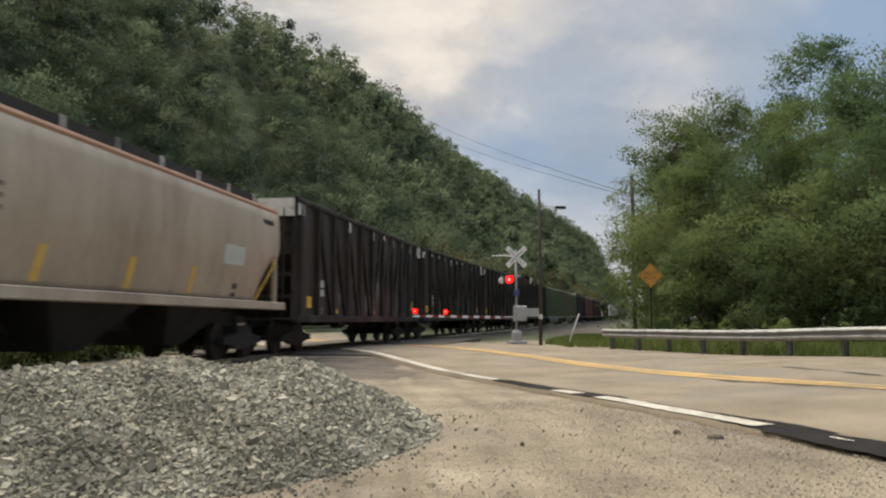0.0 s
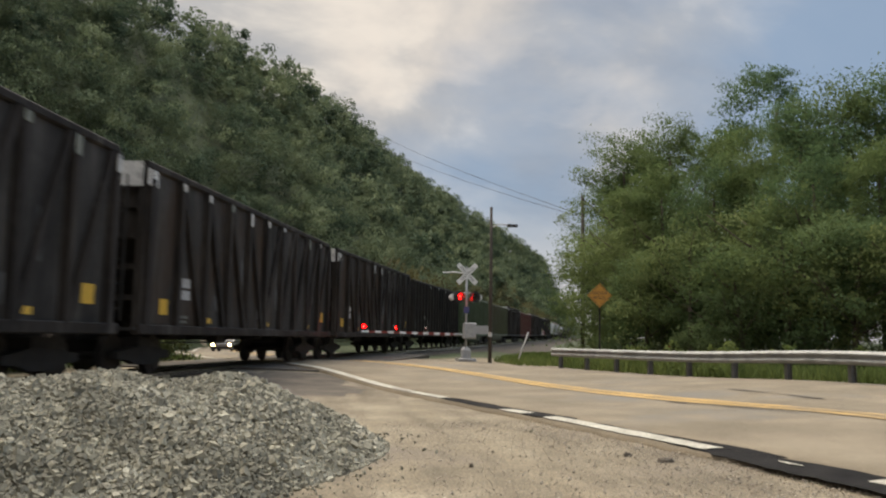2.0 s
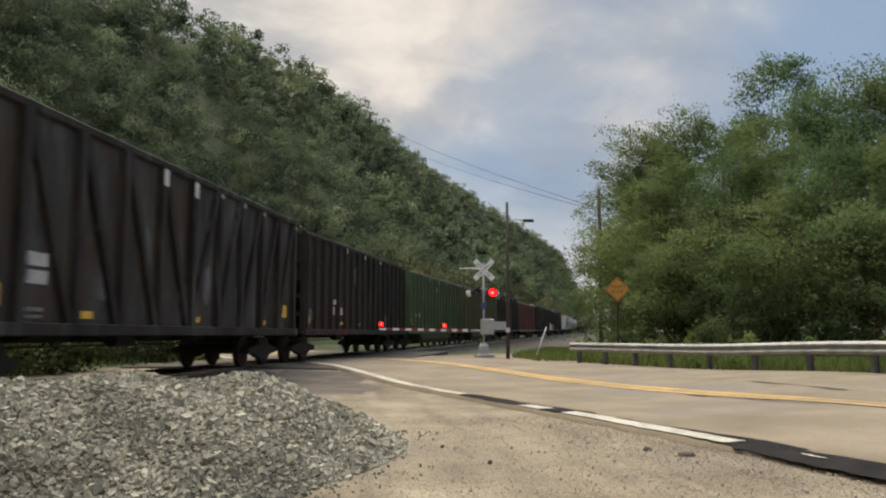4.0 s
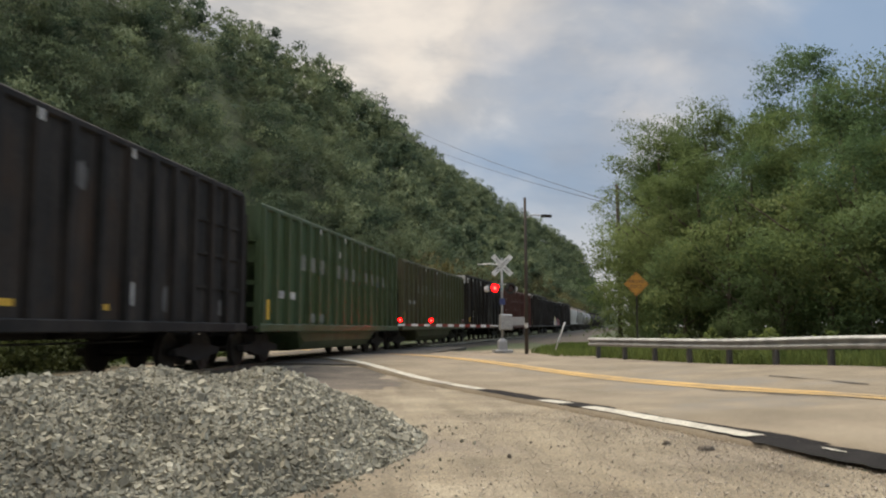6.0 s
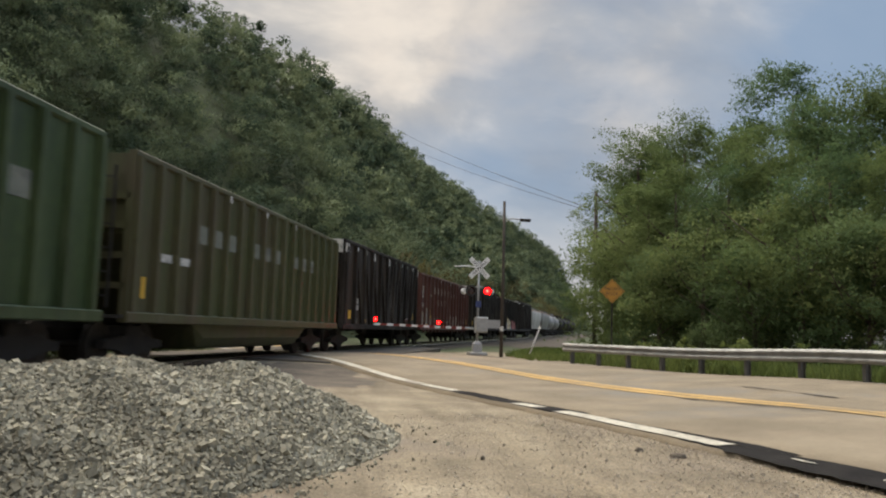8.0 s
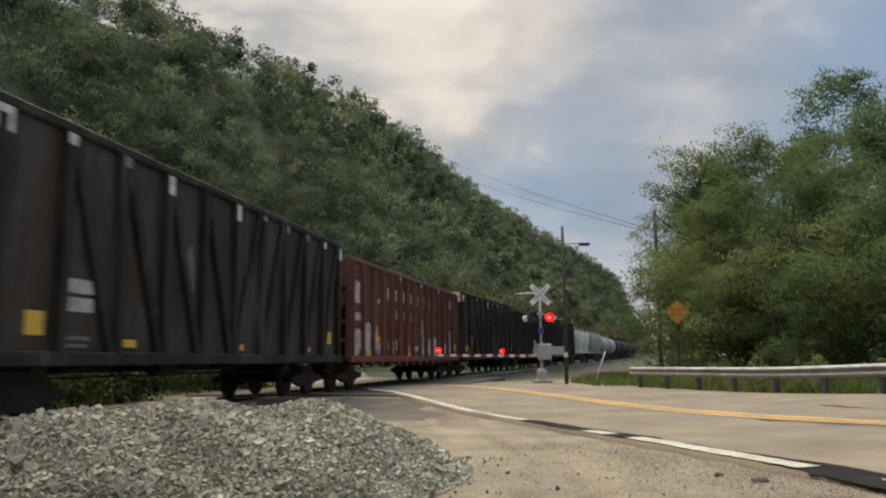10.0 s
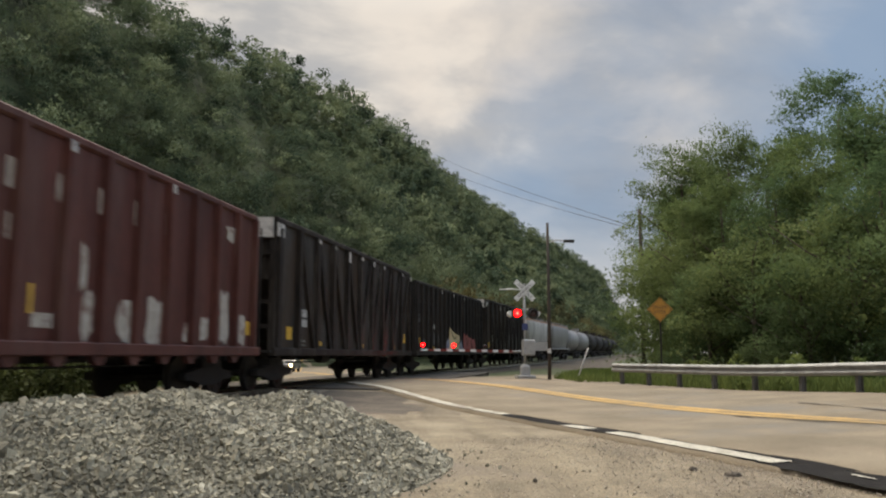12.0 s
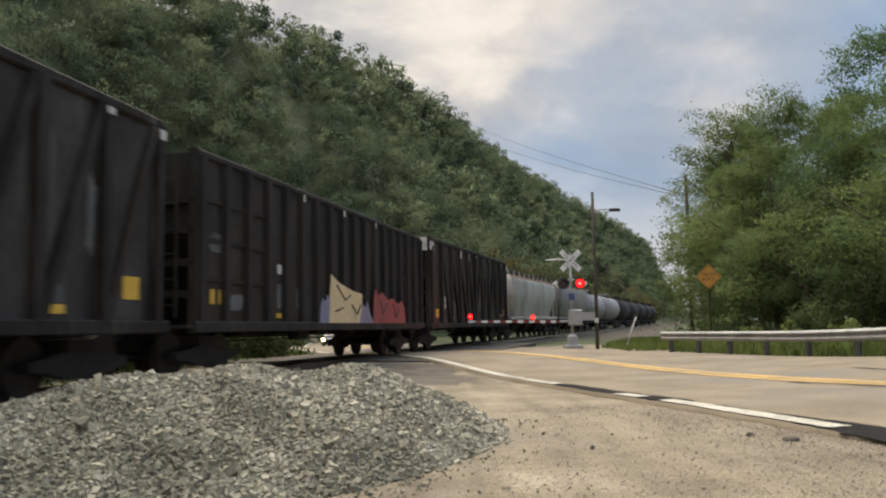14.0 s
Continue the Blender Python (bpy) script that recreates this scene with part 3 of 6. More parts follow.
def track_strip(profile, s0, s1, ds, name, material, smooth=False, skip=None):
    """A profile of (side, height above the rail head) pulled along the track."""
    rings = []
    for s in np.arange(s0, s1 + 0.01, ds):
        ring = []
        for o, h in profile:
            x, y, z, th = track_at(s, o)
            ring.append((x, y, z + h))
        rings.append(ring)
    return Shape().loft(rings).mesh(name, material, smooth)


far_profile = [(-3.6, -0.55), (-1.75, -0.13), (1.75, -0.13), (3.4, -0.42), (7.0, -0.62), (7.6, -0.9)]
bed_profile = [(-3.6, -0.55), (-1.75, -0.13), (1.75, -0.13), (3.6, -0.55)]
tagged(new("ballast_bed", track_strip(bed_profile, -80, 13, 1.5, "ballast_bed", M_BALLAST)), "dark crushed stone bed of the railway line", "track bed", kind="structure")
tagged(new("ballast_bed", track_strip(far_profile, 33, 330, 3.0, "ballast_bed", M_BALLAST)), "dark crushed stone bed of the railway line", "track bed", kind="structure")
tagged(new("crossing_deck", track_strip([(-3.2, -0.06), (-0.82, -0.012), (0.82, -0.012), (3.2, -0.06), (3.2, -0.3), (-3.2, -0.3)], 12.5, 33, 1.0, "crossing_deck", M_DECK)), "grey brown asphalt deck between the rails of the crossing", "crossing deck", kind="structure")
rail_profile = [(-0.07, -0.17), (-0.07, -0.15), (-0.012, -0.13), (-0.012, -0.05), (-0.036, -0.035), (-0.036, 0.0), (0.036, 0.0), (0.036, -0.035), (0.012, -0.05), (0.012, -0.13), (0.07, -0.15), (0.07, -0.17)]
for side in (-0.7525, 0.7525):
    prof = [(o + side, h + 0.012) for o, h in rail_profile]
    tagged(new("rail", track_strip(prof, -80, 330, 1.5, "rail", M_RAIL)), "steel rail with a polished head", "rail", "rails of the line", "structure")


# ---- the gravel heap ----
def heap_z(x, y):
    """Height of the heap over the ground: a long mound between the lot and the track."""
    ridge_y = 9.5 + 0.32 * (x + 0.46)
    d = x + 0.8
    h = 1.0 * np.where(d > 0, 1 - np.clip(d / 2.05, 0, 1) ** 1.25, np.clip(1 + 0.1 * np.clip(d, -9, 0), 0.2, 1))
    w = np.where(y > ridge_y, 2.0, 3.0) * np.clip(h, 0.03, 1) ** 0.55
    h = h * (1 + 0.05 * np.sin(x * 2.3 + 0.6) + 0.04 * np.sin(x * 4.1 + y * 1.7))
    u, s = near_track(x, y)
    h = h * np.clip((-u - 1.8) / 1.1, 0, 1)
    k = np.clip(1 - ((y - ridge_y) / w) ** 2, 0, 1)
    return h * k ** 1.15


def heap_shape():
    def zf(x, y):
        return land(x, y) - 0.06 + heap_z(x, y) * 0.94
    return grid_mesh("heap_core", np.linspace(-6.5, 1.6, 80), np.linspace(4.0, 12.2, 80), zf, M_STONE)


def stones(count, x0, x1, y0, y1, zf, size, seed, keep, flat=0.7):
    """Broken stones: bent cubes of eight corners, thrown on a surface, as one mesh."""
    rng = np.random.default_rng(seed)
    x, y = rng.uniform(x0, x1, count), rng.uniform(y0, y1, count)
    ok = keep(x, y, rng)
    x, y = x[ok], y[ok]
    n = len(x)
    z = zf(x, y)
    cube = np.array([(a, b, c) for a in (-1, 1) for b in (-1, 1) for c in (-1, 1)], float)
    quad = np.array([(0, 1, 3, 2), (4, 6, 7, 5), (0, 4, 5, 1), (2, 3, 7, 6), (0, 2, 6, 4), (1, 5, 7, 3)])
    s = size * rng.lognormal(0, 0.35, n)
    v = cube[None] * (0.5 * s[:, None, None]) * rng.uniform(0.55, 1.0, (n, 1, 3)) * rng.uniform(0.62, 1.15, (n, 8, 3))
    q = rng.normal(size=(n, 4))
    q /= np.linalg.norm(q, axis=1)[:, None]
    w, a, b, c = q.T
    rot = np.stack([np.stack([1 - 2 * (b * b + c * c), 2 * (a * b - c * w), 2 * (a * c + b * w)], -1),
                    np.stack([2 * (a * b + c * w), 1 - 2 * (a * a + c * c), 2 * (b * c - a * w)], -1),
                    np.stack([2 * (a * c - b * w), 2 * (b * c + a * w), 1 - 2 * (a * a + b * b)], -1)], 1)
    v = np.einsum("nij,nkj->nki", rot, v)
    v += np.stack([x, y, z + 0.2 * s], -1)[:, None]
    f = (quad[None] + 8 * np.arange(n)[:, None, None]).reshape(-1, 4)
    me = bpy.data.meshes.new("stones")
    me.from_pydata(v.reshape(-1, 3).tolist(), [], f.tolist())
    return me


def cinders():
    """Dark fines along the near side of the track, thinning into the dirt."""
    vs, fs = [], []
    for k, s in enumerate(np.arange(-20, 12.4, 0.12)):
        edge = 3.7 + 2.4 * min(1.0, max(0.0, (s - 1) / 7)) + 0.7 * noise.noise(Vector((s * 0.3, 0, 0))) + 0.35 * noise.noise(Vector((s * 1.3, 4, 0))) + 0.2 * noise.noise(Vector((s * 4.7, 9, 0)))
        for o, lift in ((1.9, -0.05 if s > 12 else 0.006), (2.6, -0.05 if s > 12 else 0.006), (edge, -0.035)):
            x, y, z, th = track_at(s, o)
            vs.append((x, y, lift))
        if k:
            for j in range(2):
                q = 3 * k + j
                fs.append((q - 3, q - 2, q + 1, q))
    zs = land(np.array([p[0] for p in vs]), np.array([p[1] for p in vs]))
    vs = [(x, y, z + lift) for (x, y, lift), z in zip(vs, zs)]
    tagged(new("cinder_strip", Shape().add(vs, fs).mesh("cinder_strip", M_CINDER, True)), "brown oily cinders along the track edge", "track edge", kind="structure")


cinders()


def build_heap():
    heap = thing("gravel_heap", pose(0, 0, 0), "grey heap of loose crushed stone beside the track", "gravel heap", kind="stuff")
    part("heap_core", heap_shape(), M_STONE, heap)
    zf = lambda x, y: land(x, y) + heap_z(x, y) * 0.97 - 0.06
    me = stones(125000, -6.2, 1.5, 4.0, 12.2, zf, 0.034, 4, lambda x, y, r: (heap_z(x, y) > 0.03) & (r.random(len(x)) < np.where(y > 10.4, 0.35, 1.0)))
    me.materials.append(M_STONE)
    part("loose_stones", me, M_STONE, heap)
    spread = lambda x, y, r: (heap_z(x, y) <= 0.03) & (r.random(len(x)) < np.exp(-np.clip(x - 0.25 - 0.3 * (y - 7.5), 0, 9) / 0.24))
    me = stones(7000, -3, 3.2, 3.6, 11.0, lambda x, y: land(x, y) - 0.012, 0.02, 5, spread)
    me.materials.append(M_STONE)
    tagged(new("scattered_stones", me), "loose grey stones scattered at the foot of the heap", "gravel", kind="stuff")
    grit = lambda x, y, r: r.random(len(x)) < np.clip(np.exp(-np.abs(x - (6.0 - 0.2 * y)) / 0.9) + 0.9 * np.exp(-np.clip(y - 5.2, 0, 9) / 1.3), 0.14, 1)
    me = stones(30000, 0.6, 7.5, 4.2, 12.0, lambda x, y: land(x, y) - 0.009, 0.011, 6, grit)
    me.materials.append(M_GRIT)
    tagged(new("roadside_grit", me), "fine pale grit along the road edge", "gravel", kind="stuff")


build_heap()


# ---- rail cars: local x runs back along the train, the camera's side is -y, z = 0 is the rail head ----
HALF = 1.56
WHEEL, AXLES = [], []


def wheelset():
    w, x = Shape(), 0.0
    for y in (-0.76, 0.76):
        rings = []
        for yy, r in ((-0.07, 0.40), (-0.06, 0.455), (-0.035, 0.455), (-0.03, 0.42), (0.055, 0.415), (0.06, 0.30)):
            rings.append([(x + r * math.cos(a * math.pi / 12), y + math.copysign(1, y) * yy, r * math.sin(a * math.pi / 12)) for a in range(24)])
        w.loft(rings)
    w.tube([(x, -0.95, 0), (x, 0.95, 0)], 0.075, 10)
    for a in range(6):
        w.tube([(0.3 * math.cos(a * math.pi / 3), -0.83, 0.3 * math.sin(a * math.pi / 3)), (0.3 * math.cos(a * math.pi / 3), -0.8, 0.3 * math.sin(a * math.pi / 3))], 0.05, 6)
    return w


def make_truck(car, x):
    """A three-piece freight truck with two wheelsets."""
    tr = Shape()
    for y in (-1.0, 1.0):
        out = [(x - 1.1, 0.36), (x - 0.7, 0.34), (x - 0.35, 0.24), (x + 0.35, 0.24), (x + 0.7, 0.34), (x + 1.1, 0.36), (x + 1.1, 0.5), (x + 0.75, 0.54), (x + 0.4, 0.6), (x - 0.4, 0.6), (x - 0.75, 0.54), (x - 1.1, 0.5)]
        tr.slab(out, "y", y - 0.09, y + 0.09)
        for k in (-0.16, 0, 0.16):
            tr.tube([(x + k, y - math.copysign(0.02, y), 0.24), (x + k, y, 0.5)], 0.06, 8)
    tr.box(x - 0.28, x + 0.28, -1.05, 1.05, 0.48, 0.78)
    truck = part("truck", tr, M_UNDER, car)
    for dx in (-0.85, 0.85):
        if not WHEEL:
            WHEEL.append(wheelset().mesh("wheelset", M_WHEEL))
        ob = part("wheelset", WHEEL[0], M_WHEEL, truck)
        ob.matrix_basis = pose(x + dx, 0, 0.42)
        AXLES.append((ob, car, x + dx))
    return truck


def couplers(car, L):
    for a, b in ((-0.02, 0.75), (L - 0.75, L + 0.02)):
        part("coupler", Shape().box(a, b, -0.12, 0.12, 0.72, 0.98).box(a if a < 1 else b - 0.3, a + 0.3 if a < 1 else b, -0.2, 0.2, 0.66, 1.02), M_UNDER, car)


def ladder(car, x, y, z0, z1, n, w=0.42, along="x", material=None):
    la = Shape()
    for k in (-w / 2, w / 2):
        if along == "x":
            la.box(x + k - 0.02, x + k + 0.02, y - 0.02, y + 0.02, z0, z1)
        else:
            la.box(x - 0.02, x + 0.02, y + k - 0.02, y + k + 0.02, z0, z1)
    for i in range(n):
        z = z0 + (z1 - z0) * (i + 0.5) / n
        if along == "x":
            la.box(x - w / 2, x + w / 2, y - 0.035, y - 0.012, z - 0.014, z + 0.014)
        else:
            la.box(x - 0.035, x - 0.012, y - w / 2, y + w / 2, z - 0.014, z + 0.014)
    return part("ladder", la, material or M_UNDER, car)


def tub(car, L, z0, z1, material, a=0.7, t=0.06, slope=1.3, sheet=None):
    """The open box of a coal car: side sheets, sloped end sheets and floor."""
    y = HALF - 0.1
    for s in (-1, 1):
        part("side_sheet", Shape().box(a, L - a, s * y - t / 2, s * y + t / 2, z0, z1), sheet or material, car)
    for e, d in ((a, 1), (L - a, -1)):
        sh = Shape().loft([[(e, -y, z1), (e, y, z1), (e + d * t, y, z1), (e + d * t, -y, z1)],
                           [(e, -y, z1 - 1.5), (e, y, z1 - 1.5), (e + d * t, y, z1 - 1.5), (e + d * t, -y, z1 - 1.5)],
                           [(e + d * slope, -y, z0), (e + d * slope, y, z0), (e + d * (slope + t), y, z0), (e + d * (slope + t), -y, z0)]])
        part("end_sheet", sh, material, car)
    part("floor_sheet", Shape().box(a + slope, L - a - slope, -y, y, z0, z0 + 0.08), material, car)


def coal_load(car, L, z, material):
    """A low, lumpy load just under the top of the sides."""
    xs, ys = np.linspace(0.8, L - 0.8, 24), np.linspace(-HALF + 0.14, HALF - 0.14, 7)
    me = grid_mesh("load", xs, ys, lambda x, y: z - 0.5 + 0.3 * np.cos(y / HALF * 1.4) * np.minimum(1, np.minimum(x - 0.7, L - 0.7 - x) / 2.0) + 0.04 * np.sin(x * 5.1 + y * 3.7), material)
    part("load", me, material, car)


def underframe(car, L):
    """Cross bearers, the brake cylinder and its rods under the floor."""
    for k in range(5):
        x = 3.8 + (L - 7.6) * k / 4
        part("cross_bearer", Shape().slab([(-1.45, 0.96), (1.45, 0.96), (0.3, 0.72), (-0.3, 0.72)], "x", x - 0.06, x + 0.06), M_UNDER, car)
    part("brake_cylinder", Shape().tube([(L * 0.4, -0.7, 0.78), (L * 0.4 + 0.7, -0.7, 0.78)], 0.15, 12), M_UNDER, car)
    part("brake_rod", Shape().tube([(3.2, -0.5, 0.66), (L - 3.2, -0.5, 0.66)], 0.02, 6), M_UNDER, car)


def common_frame(car, L, z_sill, material):
    part("centre_sill", Shape().box(0.7, L - 0.7, -0.22, 0.22, 0.72, 0.97), M_UNDER, car)
    for x in (1.85, L - 1.85):
        make_truck(car, x)
    couplers(car, L)
    for s in (-1, 1):
        part("side_sill", Shape().box(0.45, L - 0.45, s * (HALF - 0.02) - 0.09, s * (HALF - 0.02) + 0.09, z_sill - 0.14, z_sill + 0.06, 0.02), material, car)


def bars(car, rows, y, material, name="marking", label=""):
    """Painted bars on the camera's side: (x, z, width, height)."""
    for x, z, w, h in rows:
        part(name, Shape().box(x, x + w, y - 0.006, y + 0.004, z, z + h), material, car, label)


def figures(x, z, n, w, h):
    """A row of upright bars that stands for painted figures."""
    return [(x + 1.4 * w * i, z, w, h) for i in range(n)]


def flake(car, x, z, w, h, y, material, seed, label="", name="paint_flake"):
    """A ragged patch of worn paint on the camera's side."""
    r = random.Random(seed)
    n = 14
    out = []
    for k in range(n):
        a = 2 * math.pi * k / n
        c, s = math.cos(a), math.sin(a)
        q = r.uniform(0.62, 1.05)
        out.append((x + w / 2 + 0.5 * w * q * math.copysign(abs(c) ** 0.6, c), z + h / 2 + 0.5 * h * q * math.copysign(abs(s) ** 0.6, s)))
    part(name, Shape().slab(out, "y", y - 0.005, y + 0.006), material, car, label)


def braced_car(m, L, seed, label, numbers=True, cap=True, ztop=4.24):
    """A black coal gondola with posts and slanting braces on its sides."""
    rng = random.Random(seed)
    car = thing("coal_gondola", m, label, "rail car", "cars of the freight train")
    zs = 0.98
    tub(car, L, zs, ztop - 0.06, M_BLACK, sheet=M_SHEET)
    common_frame(car, L, zs, M_BLACK)
    y = HALF - 0.1
    n = 10
    xs = [0.75 + (L - 1.5) * i / n for i in range(n + 1)]
    for s in (-1, 1):
        part("top_chord", Shape().box(0.62, L - 0.62, s * y - 0.1, s * y + 0.1, ztop - 0.16, ztop, 0.03), M_BLACK, car)
        for i, x in enumerate(xs):
            part("side_post", Shape().box(x - 0.085, x + 0.085, min(s * y, s * (y + 0.17)), max(s * y, s * (y + 0.17)), zs, ztop - 0.14), M_BLACK, car)
        for i in range(1, n):
            lean = 1 if i < n / 2 else -1
            xa, xb = (xs[i] + 0.1, xs[i + 1] - 0.12) if lean > 0 else (xs[i + 1] - 0.1, xs[i] + 0.12)
            d = 0.085
            out = [(xa - d, ztop - 0.16), (xa + d, ztop - 0.16), (xb + d, zs + 0.04), (xb - d, zs + 0.04)]
            part("side_brace", Shape().slab(out, "y", min(s * y, s * (y + 0.13)), max(s * y, s * (y + 0.13))), M_BLACK, car)
    yf = -(y + 0.176)
    for i, x in enumerate(xs):
        if i in (0, n) or rng.random() < 0.75:
            h = rng.choice((0.1, 0.16, 0.32))
            bars(car, [(x - 0.09, ztop - 0.2 - h, 0.18, h)], yf, M_MARK if rng.random() < 0.6 else M_MARK_DIM, "cap_marking")
    for e, d in ((0.6, 1), (L - 0.6, -1)):
        for zz in (1.5, 2.1, 2.7, 3.3):
            part("end_stiffener", Shape().box(min(e, e + d * 0.12), max(e, e + d * 0.12), -y, y, zz, zz + 0.1), M_BLACK, car)
        for yy in (-y, y):
            part("corner_post", Shape().box(min(e, e + d * 0.14), max(e, e + d * 0.14), yy - 0.08, yy + 0.08, zs, ztop - 0.16), M_BLACK, car)
        ladder(car, e - d * 0.03, -0.95, 1.1, ztop - 0.3, 6, along="y")
        part("end_platform", Shape().box(min(e, e - d * 0.25), max(e, e - d * 0.25), -HALF, HALF, zs - 0.06, zs), M_UNDER, car)
    if cap:
        part("end_panel", Shape().box(0.555, 0.598, -y, y, ztop - 0.52, ztop - 0.03), M_MARK, car, "whitewashed end panel")
        part("end_panel", Shape().box(0.56, 0.95, -(y + 0.15), -(y + 0.115), ztop - 0.5, ztop - 0.18), M_MARK, car, "whitewashed corner panel")
    if numbers:
        ym = -(y + 0.035)
        bars(car, figures(2.35, 1.86, 4, 0.11, 0.2) + figures(2.35, 1.6, 4, 0.11, 0.2), ym, M_MARK, "number_marking")
        bars(car, figures(2.35, 1.2, 3, 0.13, 0.06) + figures(2.35, 1.1, 4, 0.09, 0.05), ym, M_MARK_DIM, "number_marking")
        for k, (x, z, w, h) in enumerate(((4.2, 1.4, 0.42, 0.5), (5.75, 2.0, 0.3, 0.9), (7.3, 1.2, 0.5, 0.6), (8.7, 1.5, 0.35, 0.8), (10.4, 1.25, 0.42, 0.7), (11.9, 1.2, 0.35, 0.5), (12.7, 1.9, 0.25, 1.1))):
            flake(car, x + rng.uniform(-0.15, 0.15), z, w, h * rng.uniform(0.7, 1.2), ym, M_SCUFF, seed * 10 + k, "rubbed pale scuff")
    bars(car, [(1.5, 1.25, 0.36, 0.32), (L - 1.55, 1.35, 0.42, 0.34)] + [(x + 0.3, 1.12, 0.34, 0.12) for x in xs[2:-1:3]], -(y + 0.036), M_YMARK, "reflective_marking")
    underframe(car, L)
    coal_load(car, L, ztop, M_UNDER)
    return car


def ribbed_car(m, L, name, material, label, n=17, ztop=4.05, belly=True, gridded=False, marks=(), dim_marks=(), yellow=(), chalk=None, flakes=(), rib=0.085):
    """A coal car with upright ribs on its sides and, between the trucks, a rounded belly or chutes."""
    car = thing(name, m, label, "rail car", "cars of the freight train")
    zs = 0.98
    y = HALF - 0.1
    tub(car, L, zs, ztop - 0.05, material, sheet=M_RUSTY if gridded else None)
    common_frame(car, L, zs, material)
    xs = [0.72 + (L - 1.44) * i / n for i in range(n + 1)]
    for s in (-1, 1):
        part("top_chord", Shape().box(0.6, L - 0.6, s * y - 0.09, s * y + 0.09, ztop - 0.14, ztop, 0.03), material, car)
        for x in xs:
            lo, hi = sorted((s * y, s * (y + 0.11)))
            out = [(x - rib, s * y), (x + rib, s * y), (x + rib * 0.8, s * (y + 0.16)), (x - rib * 0.8, s * (y + 0.16))]
            part("side_rib", Shape().slab(out, "z", zs, ztop - 0.12), material, car)
        if gridded:
            for x0, x1 in ((xs[0], xs[3]), (xs[-4], xs[-1])):
                for zz in (1.75, 2.45, 3.15):
                    part("cross_rib", Shape().box(x0, x1, *sorted((s * y, s * (y + 0.07))), zz, zz + 0.07), material, car)
    for e, d in ((0.6, 1), (L - 0.6, -1)):
        for zz in (1.45, 2.0, 2.55, 3.1):
            part("end_stiffener", Shape().box(min(e, e + d * 0.14), max(e, e + d * 0.14), -y, y, zz, zz + 0.12), material, car)
        for yy in (-y, y):
            part("corner_post", Shape().box(min(e, e + d * 0.14), max(e, e + d * 0.14), yy - 0.08, yy + 0.08, zs, ztop - 0.14), material, car)
        ladder(car, e - d * 0.03, -0.95, 1.1, ztop - 0.3, 6, along="y")
        part("end_platform", Shape().box(min(e, e - d * 0.25), max(e, e - d * 0.25), -HALF, HALF, zs - 0.06, zs), M_UNDER, car)
    if belly:
        ring = lambda x, k: [(x, yy, zs - 0.08 - k * h) for yy, h in ((-1.42, 0), (-1.40, 0.35), (-1.25, 0.55), (-0.9, 0.62), (0.9, 0.62), (1.25, 0.55), (1.40, 0.35), (1.42, 0))]
        part("belly", Shape().loft([ring(3.7, 0.2), ring(4.3, 1), ring(L - 4.3, 1), ring(L - 3.7, 0.2)]), material, car)
    else:
        underframe(car, L)
        for x in xs[1:-1] if rib < 0.08 else ():
            part("rib_foot", Shape().slab([(x - 0.2, zs - 0.13), (x + 0.2, zs - 0.13), (x + 0.09, zs - 0.28), (x - 0.09, zs - 0.28)], "y", -(y + 0.12), -(y + 0.02)), material, car)
    ym = -(y + 0.034)
    for k, (x, z, w, h) in enumerate(flakes):
        flake(car, x, z, w, h, ym, chalk or M_SCUFF, 7 * k + int(L * 10), "flaking patch of pale paint")
    bars(car, marks, ym, chalk or M_MARK, "painted_marking")
    bars(car, dim_marks, ym, chalk or M_MARK_DIM, "faded_marking")
    bars(car, yellow, -(y + 0.034), M_YMARK, "reflective_marking")
    bars(car, [(xs[k] - 0.05, ztop - 0.3, 0.1, 0.16) for k in (5, 8, 11)], -(y + 0.166), M_MARK, "cap_marking")
    coal_load(car, L, ztop, M_UNDER)
    return car


